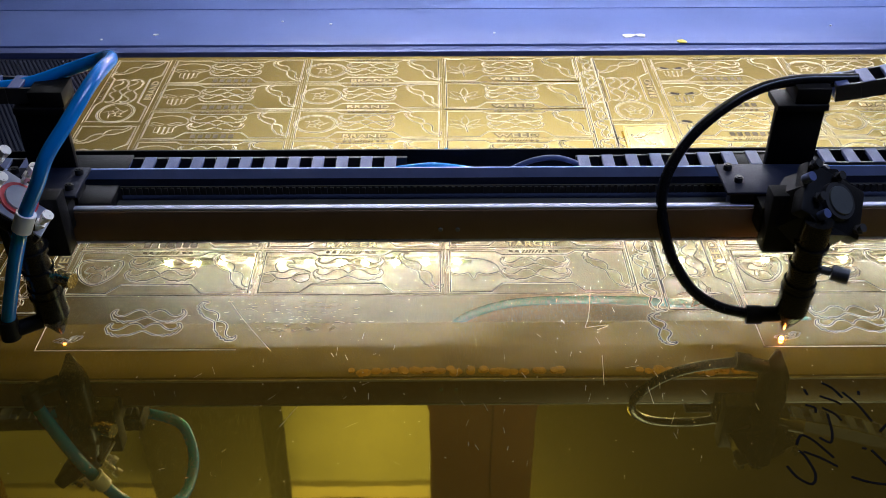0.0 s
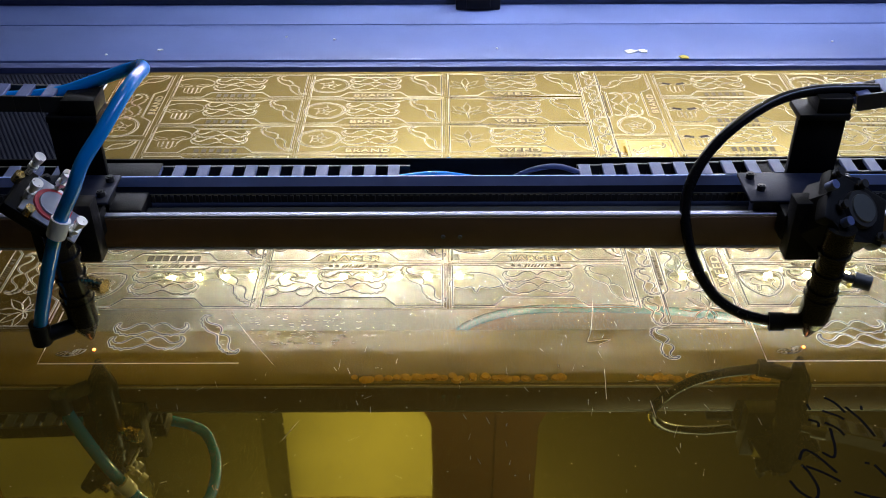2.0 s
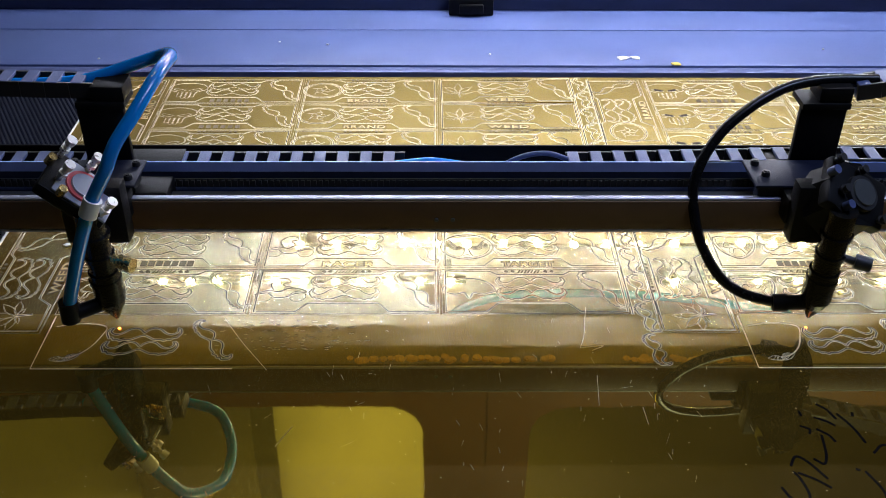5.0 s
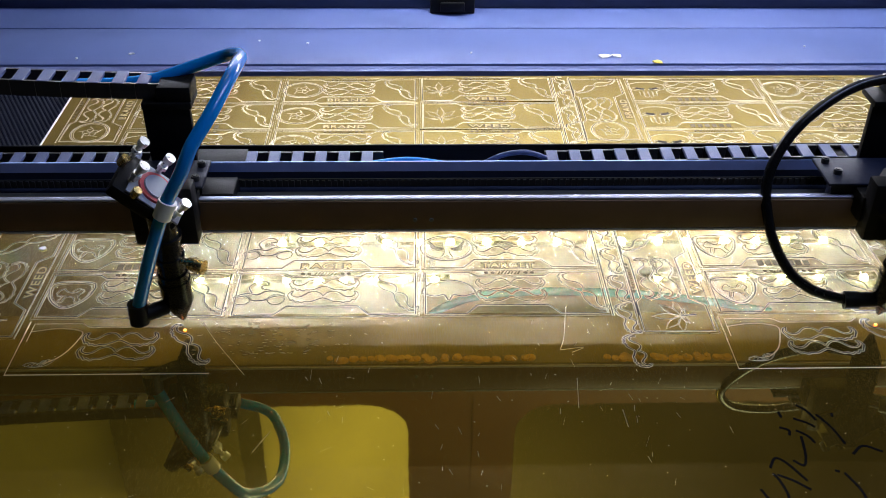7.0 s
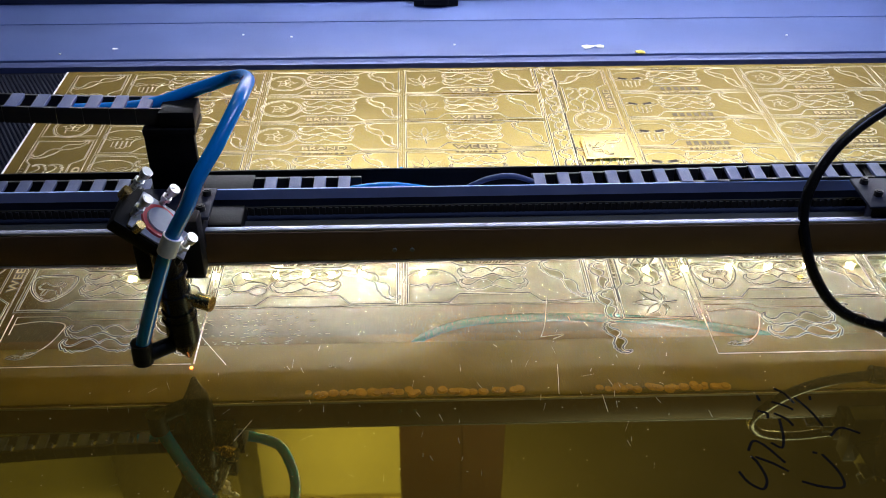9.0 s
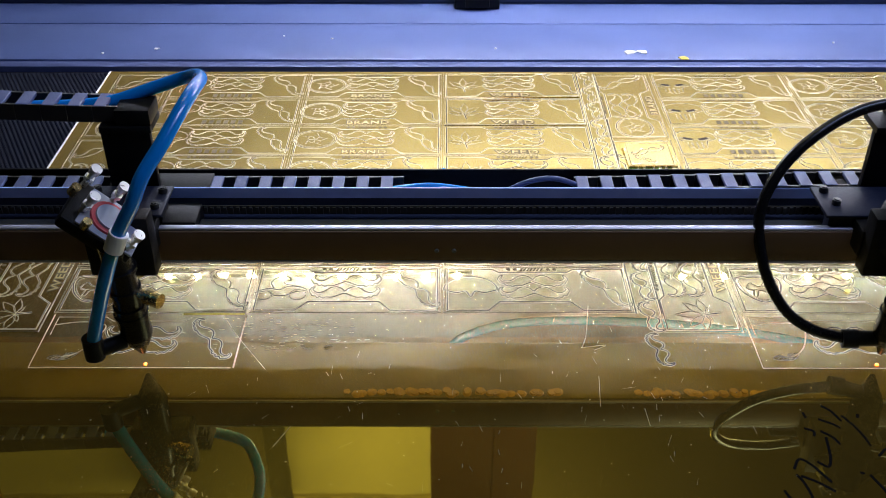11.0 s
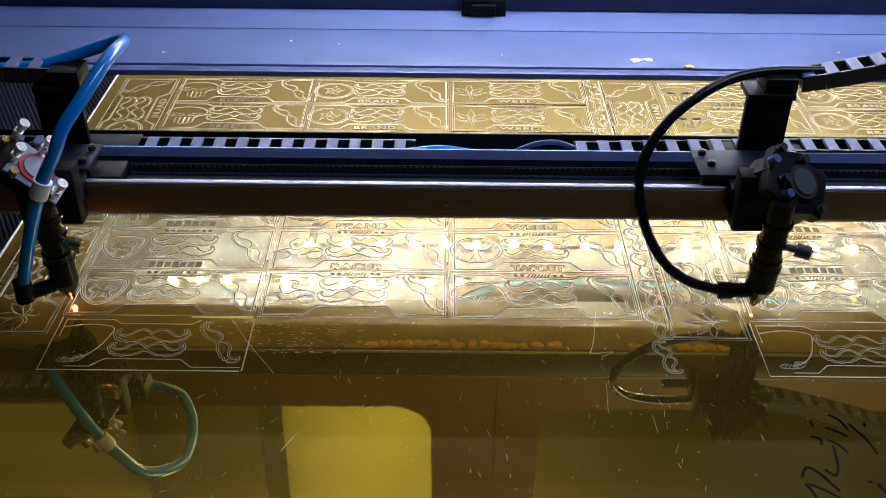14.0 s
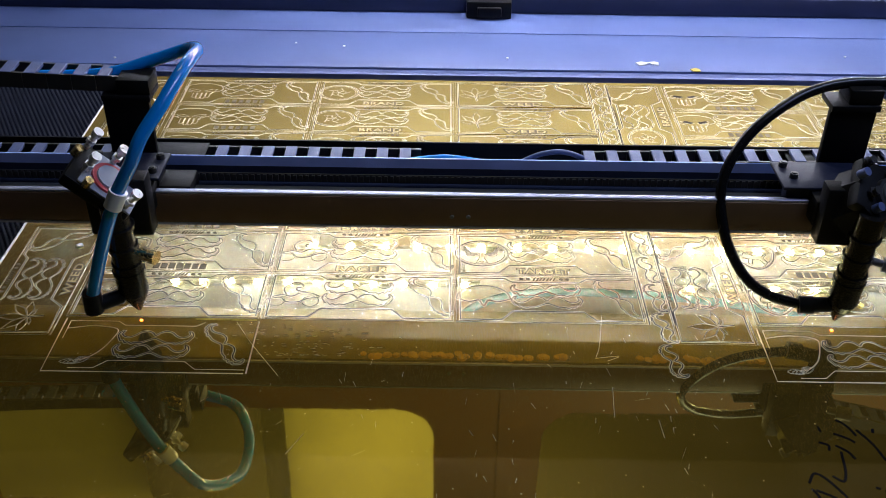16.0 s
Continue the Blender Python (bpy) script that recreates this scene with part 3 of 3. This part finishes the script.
for pts in ([(0.228, -0.189), (0.232, -0.199), (0.240, -0.205), (0.245, -0.196), (0.243, -0.181), (0.240, -0.175)], [(0.243, -0.176), (0.253, -0.182), (0.262, -0.190)],
            [(0.240, -0.170), (0.246, -0.161), (0.253, -0.166), (0.262, -0.182)], [(0.258, -0.163), (0.264, -0.168), (0.268, -0.160), (0.270, -0.148), (0.271, -0.14)],
            [(0.269, -0.134), (0.276, -0.140), (0.279, -0.147)], [(0.271, -0.122), (0.280, -0.127), (0.284, -0.131)], [(0.277, -0.108), (0.283, -0.114), (0.287, -0.124)],
            [(0.289, -0.118), (0.296, -0.132), (0.300, -0.148)], [(0.258, -0.131), (0.264, -0.134), (0.263, -0.139)], [(0.262, -0.115), (0.2625, -0.121)], [(0.301, -0.117), (0.3, -0.121)],
            [(0.268, -0.199), (0.28, -0.204), (0.294, -0.205), (0.296, -0.192), (0.29, -0.175)], [(0.284, -0.173), (0.287, -0.174)], [(0.302, -0.158), (0.312, -0.15), (0.324, -0.156)]):
    part("marker_stroke", stroke(pts, 0.0019), MARKER, sheet, "black felt marker stroke")
for pts in ([(-0.178, -0.004), (-0.161, -0.032), (-0.135, -0.069)], [(0.121, 0.01), (0.115, -0.027), (0.11, -0.043)], [(0.11, -0.043), (0.129, -0.040), (0.119, -0.046)],
            [(0.119, -0.076), (0.116, -0.109)], [(0.148, -0.111), (0.149, -0.129)], [(-0.118, -0.15), (-0.108, -0.13)]):
    part("scratch", stroke(pts, 0.0004), ENGRAVED, sheet, "pale scratch")
rng = random.Random(5)
g = Lines()
for k in range(120):
    x, y = rng.gauss(-0.12, 0.03), rng.uniform(-0.045, -0.006)
    d = rng.uniform(0.0006, 0.0022)
    g.line([(x - d, y), (x, y + rng.uniform(-0.0006, 0.0006)), (x + d, y + rng.uniform(-0.0006, 0.0006))], False, 0.0004, 0.0002)
for k in range(36):
    x, y = rng.uniform(-0.1, 0.26), rng.uniform(-0.17, 0.0)
    d = rng.uniform(0.002, 0.007)
    g.line([(x, y), (x + rng.uniform(-0.002, 0.003), y - d)], False, 0.00035, 0.0001)
for k in range(30):
    x, y = rng.uniform(-0.24, 0.2), rng.uniform(-0.2, -0.03)
    a, d = rng.gauss(1.3, 0.5), rng.uniform(0.003, 0.012)
    g.line([(x, y), (x + d * math.cos(a), y + d * math.sin(a))], False, 0.00014, 0.00008)
for k in range(90):
    x, y = rng.uniform(-0.3, 0.34), rng.uniform(-0.2, 0.0)
    d = rng.uniform(0.0002, 0.0006)
    g.line([(x - d, y), (x + d, y + rng.uniform(-d, d))], False, 0.0006, 0.0003)
o = tagged(new("scuffing", g.mesh("scuffing", ENGRAVED, ENGRAVED)), kind="stuff")
o.parent = sheet

# raised cells of the honeycomb bed where the sheet leaves it bare
verts, faces = [], []
spots = [(-0.66 + 0.0052 * i + (0.0026 if j % 2 else 0), -0.12 + 0.0048 * j) for i in range(49) for j in range(125)]
spots += [(-0.4 + 0.0052 * i + (0.0026 if j % 2 else 0), 0.4715 + 0.0048 * j) for i in range(244) for j in range(3)]
for x, y in spots:
    b = len(verts)
    verts += [(x - 0.0021, y, -0.0076), (x, y - 0.0019, -0.0076), (x + 0.0021, y, -0.0076), (x, y + 0.0019, -0.0076), (x - 0.0006, y, -0.0052), (x + 0.0006, y, -0.0052)]
    faces += [(b, b + 1, b + 5, b + 4), (b + 1, b + 2, b + 5), (b + 2, b + 3, b + 4, b + 5), (b + 3, b, b + 4)]
me = bpy.data.meshes.new("bed_cells")
me.from_pydata(verts, [], faces)
me.materials.append(MESH)
tagged(new("bed_cells", me), "fine black honeycomb cells of the cutting bed", "mesh", kind="stuff")


# ---- gantry ----
def link_mesh(pitch=0.0192):
    bm = bmesh.new()
    box(bm, (0, -0.011, 0), (pitch - 0.0004, -0.0088, 0.013))
    box(bm, (0, 0.0088, 0), (pitch - 0.0004, 0.011, 0.013))
    # side plates take black for their shade, the crossbars the lit tone
    for f in bm.faces:
        f.material_index = 1
    box(bm, (0.001, -0.0108, 0.0105), (0.0105, 0.0108, 0.0135), 0.0006)
    box(bm, (0.001, -0.0088, 0.0), (0.0105, 0.0088, 0.002))
    me = finish("chain_link", bm, CHAIN, False)
    me.materials.append(CHAIN_BLACK)
    return me


LINK = link_mesh()

beam = thing("gantry_beam", "dark anodised gantry beam carrying two laser heads", "gantry")
boxes("front_plate", [((-1.05, -0.005, 0.0733), (1.05, 0.0, 0.0995))], BROWN_METAL, beam, "brown anodised front face", 0.0008)
boxes("top_lip", [((-1.05, -0.0045, 0.0997), (1.05, 0.001, 0.1019))], LIP_METAL, beam, "bright aluminium lip", 0.0008)
boxes("rail_bed", [((-1.05, 0.0002, 0.074), (1.05, 0.0435, 0.084)), ((-1.05, 0.0442, 0.080), (1.05, 0.0453, 0.0984))], RAIL_BED, beam)
boxes("underside_plate", [((-1.05, 0.0003, 0.0722), (1.05, 0.0725, 0.0737))], UNDERSIDE, beam, "beam underside with bounced light in its colour", 0.0005)
boxes("guide_rail", [((-1.05, 0.012, 0.0841), (1.05, 0.024, 0.092))], DARK_METAL, beam, "dark steel guide rail", 0.001)
boxes("drive_belt", [((-1.05, 0.036, 0.089), (1.05, 0.0375, 0.096))] + [((x * 0.005, 0.0345, 0.0895), (x * 0.005 + 0.0025, 0.036, 0.0955)) for x in range(-140, 141)], BELT, beam, "toothed black belt")
boxes("cable_tray", [((-1.05, 0.044, 0.0985), (1.05, 0.0455, 0.1075)), ((-1.05, 0.0455, 0.085), (1.05, 0.0735, 0.0865))], TRAY, beam,
      "blue-grey painted cable tray")
# separate black wall: the shade inside the tray is put into its colour
boxes("tray_back", [((-1.05, 0.0735, 0.0853), (1.05, 0.075, 0.107))], BLACK_METAL, beam, "rear wall of the tray, shade put in as black")
for x0, n in ((-0.875, 44), (0.105, 44)):
    for k in range(n):
        o = new("chain_link", LINK)
        o.parent = beam
        o.location = (x0 + k * 0.0192, 0.0562, 0.0918 + (0.0 if x0 < 0 else min(k, 10) * 0.0005))
hose("air_hose", [(-0.05, 0.06, 0.094), (-0.02, 0.054, 0.1015), (-0.005, 0.053, 0.1025), (0.015, 0.056, 0.098), (0.04, 0.062, 0.09)], 0.004, BLUE_TUBE, beam, "blue air hose")
bm = bmesh.new()
for k in range(58):
    x = (-0.08 + 0.005 * k if k < 36 else 0.17 + 0.005 * (k - 36)) + random.uniform(-0.004, 0.004)
    y = random.uniform(0.004, 0.0085)
    rod(bm, (x, y, 0.0724), (x, y, random.uniform(0.0704, 0.0716)), random.uniform(0.003, 0.0055), random.uniform(0.002, 0.0038), 9)
part("glue_patch", bm, ORANGE, beam, "brown adhesive patches under the beam")
boxes("lower_edge", [((-1.05, -0.005, 0.0712), (1.05, -0.0039, 0.0732))], LIP_METAL, beam)
for x in (-0.004, 0.009):
    rods("face_screw", [((x, -0.005, 0.0825), (x, -0.0062, 0.0825), 0.0018, 0.0015, 10)], DARK_METAL, beam)
hose("rear_hose", [(0.0, 0.085, 0.098), (0.02, 0.092, 0.082), (0.06, 0.094, 0.068), (0.12, 0.094, 0.064), (0.2, 0.094, 0.067), (0.28, 0.092, 0.076), (0.34, 0.088, 0.086)], 0.004, BLUE_TUBE, beam, "blue air hose")
hose("signal_cable", [(0.05, 0.06, 0.095), (0.07, 0.056, 0.107), (0.09, 0.056, 0.109), (0.112, 0.058, 0.1)], 0.0022, CHAIN, beam, "grey cable")


# ---- laser heads ----
flares = []


def laser_head(name, label, left):
    t = thing(name, label, "laser head", "laser heads")
    plate = -0.042 if left else -0.052
    boxes("carriage", [((-0.03, -0.02, 0.088), (0.018, 0.030, 0.110)), ((-0.036, 0.006, 0.086), (0.043, 0.034, 0.1005)), ((-0.028, -0.032, 0.078), (0.02, -0.016, 0.128))], BLACK_METAL, t, bevel=0.0015)
    q = 0.0 if left else 0.015
    boxes("post", [((-0.027 + q, 0.040, 0.108), (0.010 + q, 0.046, 0.160)), ((-0.027 + q, 0.038, 0.158), (0.012 + q, 0.066, 0.1635)), ((-0.014 + q, 0.040, 0.1635), (0.012 + q, 0.066, 0.176))],
          BLACK_METAL, t, "flat black upright bar", 0.001)
    boxes("bolt_plate", [((plate, -0.004, 0.1105), (0.022 if left else 0.036, 0.038, 0.1135)), ((plate + 0.004, 0.0, 0.088), (0.018 if left else 0.032, 0.010, 0.1105))], PLATE, t, "dark blue-grey plate", 0.0012)
    for bx, by in ((plate + 0.008, 0.030), (plate + 0.012, 0.012), (0.016 if left else 0.028, 0.028), (0.015 if left else 0.027, 0.006)):
        rods("bolt", [((bx, by, 0.1135), (bx, by, 0.1175), 0.0034, 0.0032, 14), ((bx, by, 0.1175), (bx, by, 0.1182), 0.0022, 0.002, 6)], CHAIN_BLACK, t)
    boxes("cable_bracket", [((-0.032, 0.0460, 0.1056), (0.047, 0.068, 0.1070))], BLACK_METAL, t, "", 0.0006)
    # mirror mount, tipped back
    mm = pose(-0.008, -0.038, 0.133, 8, 42, 0)
    if not left:
        mm = pose(0.012, -0.036, 0.127, 34, 30, 0)
    bm = bmesh.new()
    if not left:
        rod(bm, (0.002, 0.0, -0.03), (0.002, 0.0, -0.001), 0.030, 0.027, 8)
    box(bm, (-0.025, -0.02, -0.012), (0.03, 0.022, 0.0), 0.003)
    bmesh.ops.transform(bm, matrix=mm, verts=bm.verts)
    mount = part("mirror_mount", bm, BLACK_METAL, t)
    if left:
        bm = bmesh.new()
        box(bm, (-0.015, -0.0185, 0.0001), (0.0295, 0.0185, 0.0022), 0.0008)
        bmesh.ops.transform(bm, matrix=mm, verts=bm.verts)
        part("mount_plate", bm, LABEL, mount, "pale lilac-grey plate")
    bm = bmesh.new()
    rod(bm, (0.004, 0.0, 0.0), (0.004, 0.0, 0.004), 0.0145, 0.0138, 28)
    bmesh.ops.transform(bm, matrix=mm, verts=bm.verts)
    part("mirror_cap", bm, RED if left else CHAIN_BLACK, mount, "red ring" if left else "dark ring")
    bm = bmesh.new()
    rod(bm, (0.004, 0.0, 0.004), (0.004, 0.0, 0.0055), 0.0108, 0.0104, 28)
    bmesh.ops.transform(bm, matrix=mm, verts=bm.verts)
    part("cap_disc", bm, LABEL if left else DARK_METAL, mount)
    for sx, sy in ((-0.022, 0.017), (0.0, 0.018), (-0.014, -0.006), (0.024, -0.014)):
        bm = bmesh.new()
        k = 1.0 if left else 0.4
        rod(bm, (sx, sy, 0.0), (sx, sy, 0.015 * k), 0.0022, seg=12)
        rod(bm, (sx, sy, 0.007 * k), (sx, sy, 0.010 * k), 0.004, seg=6)
        rod(bm, (sx, sy, 0.015 * k), (sx, sy, 0.020 * k), 0.0037 * (0.6 + 0.4 * k), 0.0041 * (0.6 + 0.4 * k), 18)
        bmesh.ops.transform(bm, matrix=mm, verts=bm.verts)
        part("thumb_screw", bm, CHROME if left else CHAIN_BLACK, mount, "knurled chrome screw" if left else "")
    bm = bmesh.new()
    rod(bm, (-0.026, 0.004, 0.0), (-0.026, 0.004, 0.008), 0.0035, seg=14)
    rod(bm, (-0.008, -0.017, 0.0), (-0.008, -0.017, 0.007), 0.0035, seg=14)
    bmesh.ops.transform(bm, matrix=mm, verts=bm.verts)
    part("spring_stud", bm, BRASS if left else CHAIN, mount)
    rods("lens_tube", [((0, -0.0510, 0.120), (0, -0.0450, 0.060), 0.0105), ((0, -0.0468, 0.080), (0, -0.0464, 0.076), 0.0118), ((0, -0.0486, 0.099), (0, -0.0483, 0.096), 0.0124)], GLOSS_BLACK, t)
    rods("nozzle", [((0, -0.0452, 0.063), (0, -0.0425, 0.034), 0.0119), ((0, -0.0446, 0.056), (0, -0.0443, 0.053), 0.0127), ((0, -0.0425, 0.034), (0, -0.0415, 0.026), 0.0119, 0.009), ((0, -0.0415, 0.026), (0, -0.0385, 0.0112), 0.0085, 0.002)], GLOSS_BLACK, t,
         "black tapered nozzle")
    rods("clamp_knob", [((0.008, -0.05, 0.077), (0.022, -0.056, 0.076), 0.003), ((0.017, -0.054, 0.0765), (0.028, -0.0585, 0.0755), 0.0058)], BRASS if left else CHAIN_BLACK, t,
         "brass clamp knob" if left else "black clamp knob")
    if left:
        rods("elbow_fitting", [((-0.008, -0.048, 0.031), (-0.027, -0.061, 0.031), 0.006), ((-0.027, -0.061, 0.026), (-0.0265, -0.061, 0.044), 0.0075)], BLACK_METAL, t, "black push-in elbow")
        hose("air_hose", [(-0.09, 0.056, 0.171), (-0.05, 0.058, 0.171), (-0.02, 0.062, 0.173), (0.01, 0.068, 0.181), (0.037, 0.066, 0.191), (0.049, 0.052, 0.199), (0.056, 0.032, 0.205),
                          (0.057, 0.01, 0.209), (0.054, -0.013, 0.207), (0.043, -0.039, 0.192), (0.031, -0.054, 0.176), (0.022, -0.06, 0.157), (0.008, -0.062, 0.132), (-0.006, -0.064, 0.097),
                          (-0.0205, -0.063, 0.056), (-0.026, -0.061, 0.040)], 0.0051, BLUE_TUBE, t, "bent blue air hose")
        rods("cable_tie", [((0.0105, -0.0618, 0.136), (0.0045, -0.063, 0.123), 0.0068)], TIE, t, "white nylon sleeve")
    else:
        rods("hose_fitting", [((-0.006, -0.041, 0.0275), (-0.026, -0.037, 0.0239), 0.006), ((-0.020, -0.038, 0.0244), (-0.031, -0.0365, 0.0234), 0.0072)], BLACK_METAL, t, "black push-in fitting")
        hose("air_hose", [(0.0497, 0.055, 0.1769), (0.0009, 0.052, 0.1771), (-0.0354, 0.042, 0.1711), (-0.0712, 0.026, 0.1523), (-0.0919, 0.012, 0.1291), (-0.0991, 0.001, 0.1062), (-0.0952, -0.0125, 0.0794),
                          (-0.0865, -0.021, 0.0592), (-0.0733, -0.029, 0.042), (-0.0555, -0.034, 0.031), (-0.0357, -0.0365, 0.0257), (-0.0223, -0.0365, 0.0234)], 0.0042, BLACK_TUBE, t, "looped glossy black hose")
    # drag chain run carried by the head
    rods("laser_spot", [((0, -0.0395, 0.0004), (0, -0.0395, 0.0011), 0.0014, 0.0007, 12)], SPOT, t, "glowing orange burn spot")
    bm = bmesh.new()
    bmesh.ops.create_uvsphere(bm, u_segments=12, v_segments=8, radius=0.0017)
    for v in bm.verts:
        v.co.z = v.co.z * (0.9 if v.co.z > 0 else 0.5)
    flares.append(part("burn_flare", bm, FLARE, t, "bright orange flare at the burning point"))
    run = thing("drag_chain", "", "")
    run.parent = t
    n = 30
    sgn = -1 if left else 1
    x, z, a = (-0.012 if left else 0.032), 0.1637, (1.0 if left else 9.0)
    for k in range(n):
        o = new("chain_link", LINK)
        o.parent = run
        q = radians(a)
        if left:
            o.matrix_basis = pose(x - 0.0192 * math.cos(q), 0.056, z + 0.0192 * math.sin(q), 0, math.degrees(q), 0)
        else:
            o.matrix_basis = pose(x, 0.054, z, 0, -a, 0)
        x += sgn * 0.0192 * math.cos(q)
        z += 0.0192 * math.sin(q)
        a += (0.35 if left else 1.6) if k < 7 else 0
    return t


head_a = laser_head("laser_head", "black laser head with chrome screws and a blue hose", True)
head_b = laser_head("laser_head", "black laser head with a looped black hose", False)

# small scraps on the rear shelf
for x, y, mtl, s in ((0.233, 0.521, PAPER, 0.009), (0.25, 0.522, PAPER, 0.007), (-0.36, 0.53, PAPER, 0.003), (-0.357, 0.531, PAPER, 0.0018), (-0.205, 0.571, PAPER, 0.0018), (-0.423, 0.516, PAPER, 0.0018), (0.066, 0.532, PAPER, 0.0018), (0.497, 0.551, PAPER, 0.0018), (-0.142, 0.563, PAPER, 0.0018), (0.298, 0.503, YELLOW, 0.007), (-0.339, 0.103, PAPER, 0.004), (0.343, 0.03, YELLOW, 0.0028)):
    bm = bmesh.new()
    v = [bm.verts.new((s * math.cos(k * 1.25 + x) * random.uniform(0.6, 1.2), s * math.sin(k * 1.25 + x) * random.uniform(0.5, 1), 0.0)) for k in range(5)]
    f = bm.faces.new(v)
    up = bmesh.ops.extrude_face_region(bm, geom=[f])
    bmesh.ops.translate(bm, verts=[q for q in up["geom"] if isinstance(q, bmesh.types.BMVert)], vec=(0, 0, 0.0012))
    bmesh.ops.recalc_face_normals(bm, faces=bm.faces)
    o = part("scrap", bm, mtl)
    o.location = (x, y, 0.0026 if y > 0.501 else 0.0003)
    tagged(o, "small torn scrap lying on the blue-grey shelf" if y > 0.48 else "small loose crumb lying on the gold sheet", "scrap", "scraps on the shelf" if y > 0.48 else "crumbs on the sheet")


def motions():
    # seconds, place of the first head along the beam, place of the beam
    rows = [(0, -0.296, -0.020), (0.5, -0.299, -0.027), (1, -0.287, -0.030), (1.5, -0.280, -0.022), (2, -0.278, -0.011), (2.5, -0.281, 0.007), (3, -0.300, 0.009), (3.5, -0.309, 0.015),
            (4, -0.300, 0.025), (4.2, -0.292, 0.024), (6.5, -0.209, 0.021), (7, -0.190, 0.025), (7.5, -0.169, 0.024), (8, -0.164, 0.012), (8.5, -0.162, -0.011), (9, -0.161, -0.032),
            (9.5, -0.180, -0.032), (10, -0.200, -0.032), (10.2, -0.206, -0.023), (12.3, -0.281, -0.029), (12.5, -0.292, -0.032), (13, -0.302, 0.036), (13.5, -0.313, 0.042), (14, -0.311, 0.048),
            (14.5, -0.305, 0.039), (15, -0.290, 0.035), (15.5, -0.258, 0.040), (16, -0.256, 0.036)]
    walk(beam, [(t, pose(0, y, 0)) for t, x, y in rows])
    walk(head_a, [(t, pose(x, y, 0)) for t, x, y in rows])
    walk(head_b, [(t, pose(x + (0.563 if 5 < t < 11 or t > 15.2 else 0.561 if 12 < t < 15.2 else 0.557), y, 0)) for t, x, y in rows])
    # the flares burst out of the nozzle tips while the beams burn, and draw back into them
    drawn, out = pose(0, -0.0402, 0.021), pose(0, -0.0388, 0.0012)
    for flare, bursts in zip(flares, (((0.4, 1.2), (2.4, 2.6), (8.4, 8.6), (9.9, 10.1), (13.9, 14.6), (15.1, 15.3)), ((0.0, 1.2), (2.4, 2.6), (12.4, 12.6), (14.4, 14.6), (15.1, 15.3)))):
        keys = [(0, out if bursts[0][0] == 0 else drawn)]
        for a, b in bursts:
            keys += ([(a - 0.1, drawn), (a, out)] if a else []) + [(b, out), (b + 0.1, drawn)]
        walk(flare, keys + [(16, drawn)])
    # new strokes come up through the face of the sheet as they are cut
    for when, o in added_strokes:
        walk(o, [(0, pose(0, 0, -0.0015)), (when - 0.15, pose(0, 0, -0.0015)), (when + 0.15, pose(0, 0, 0)), (16, pose(0, 0, 0))])


motions()
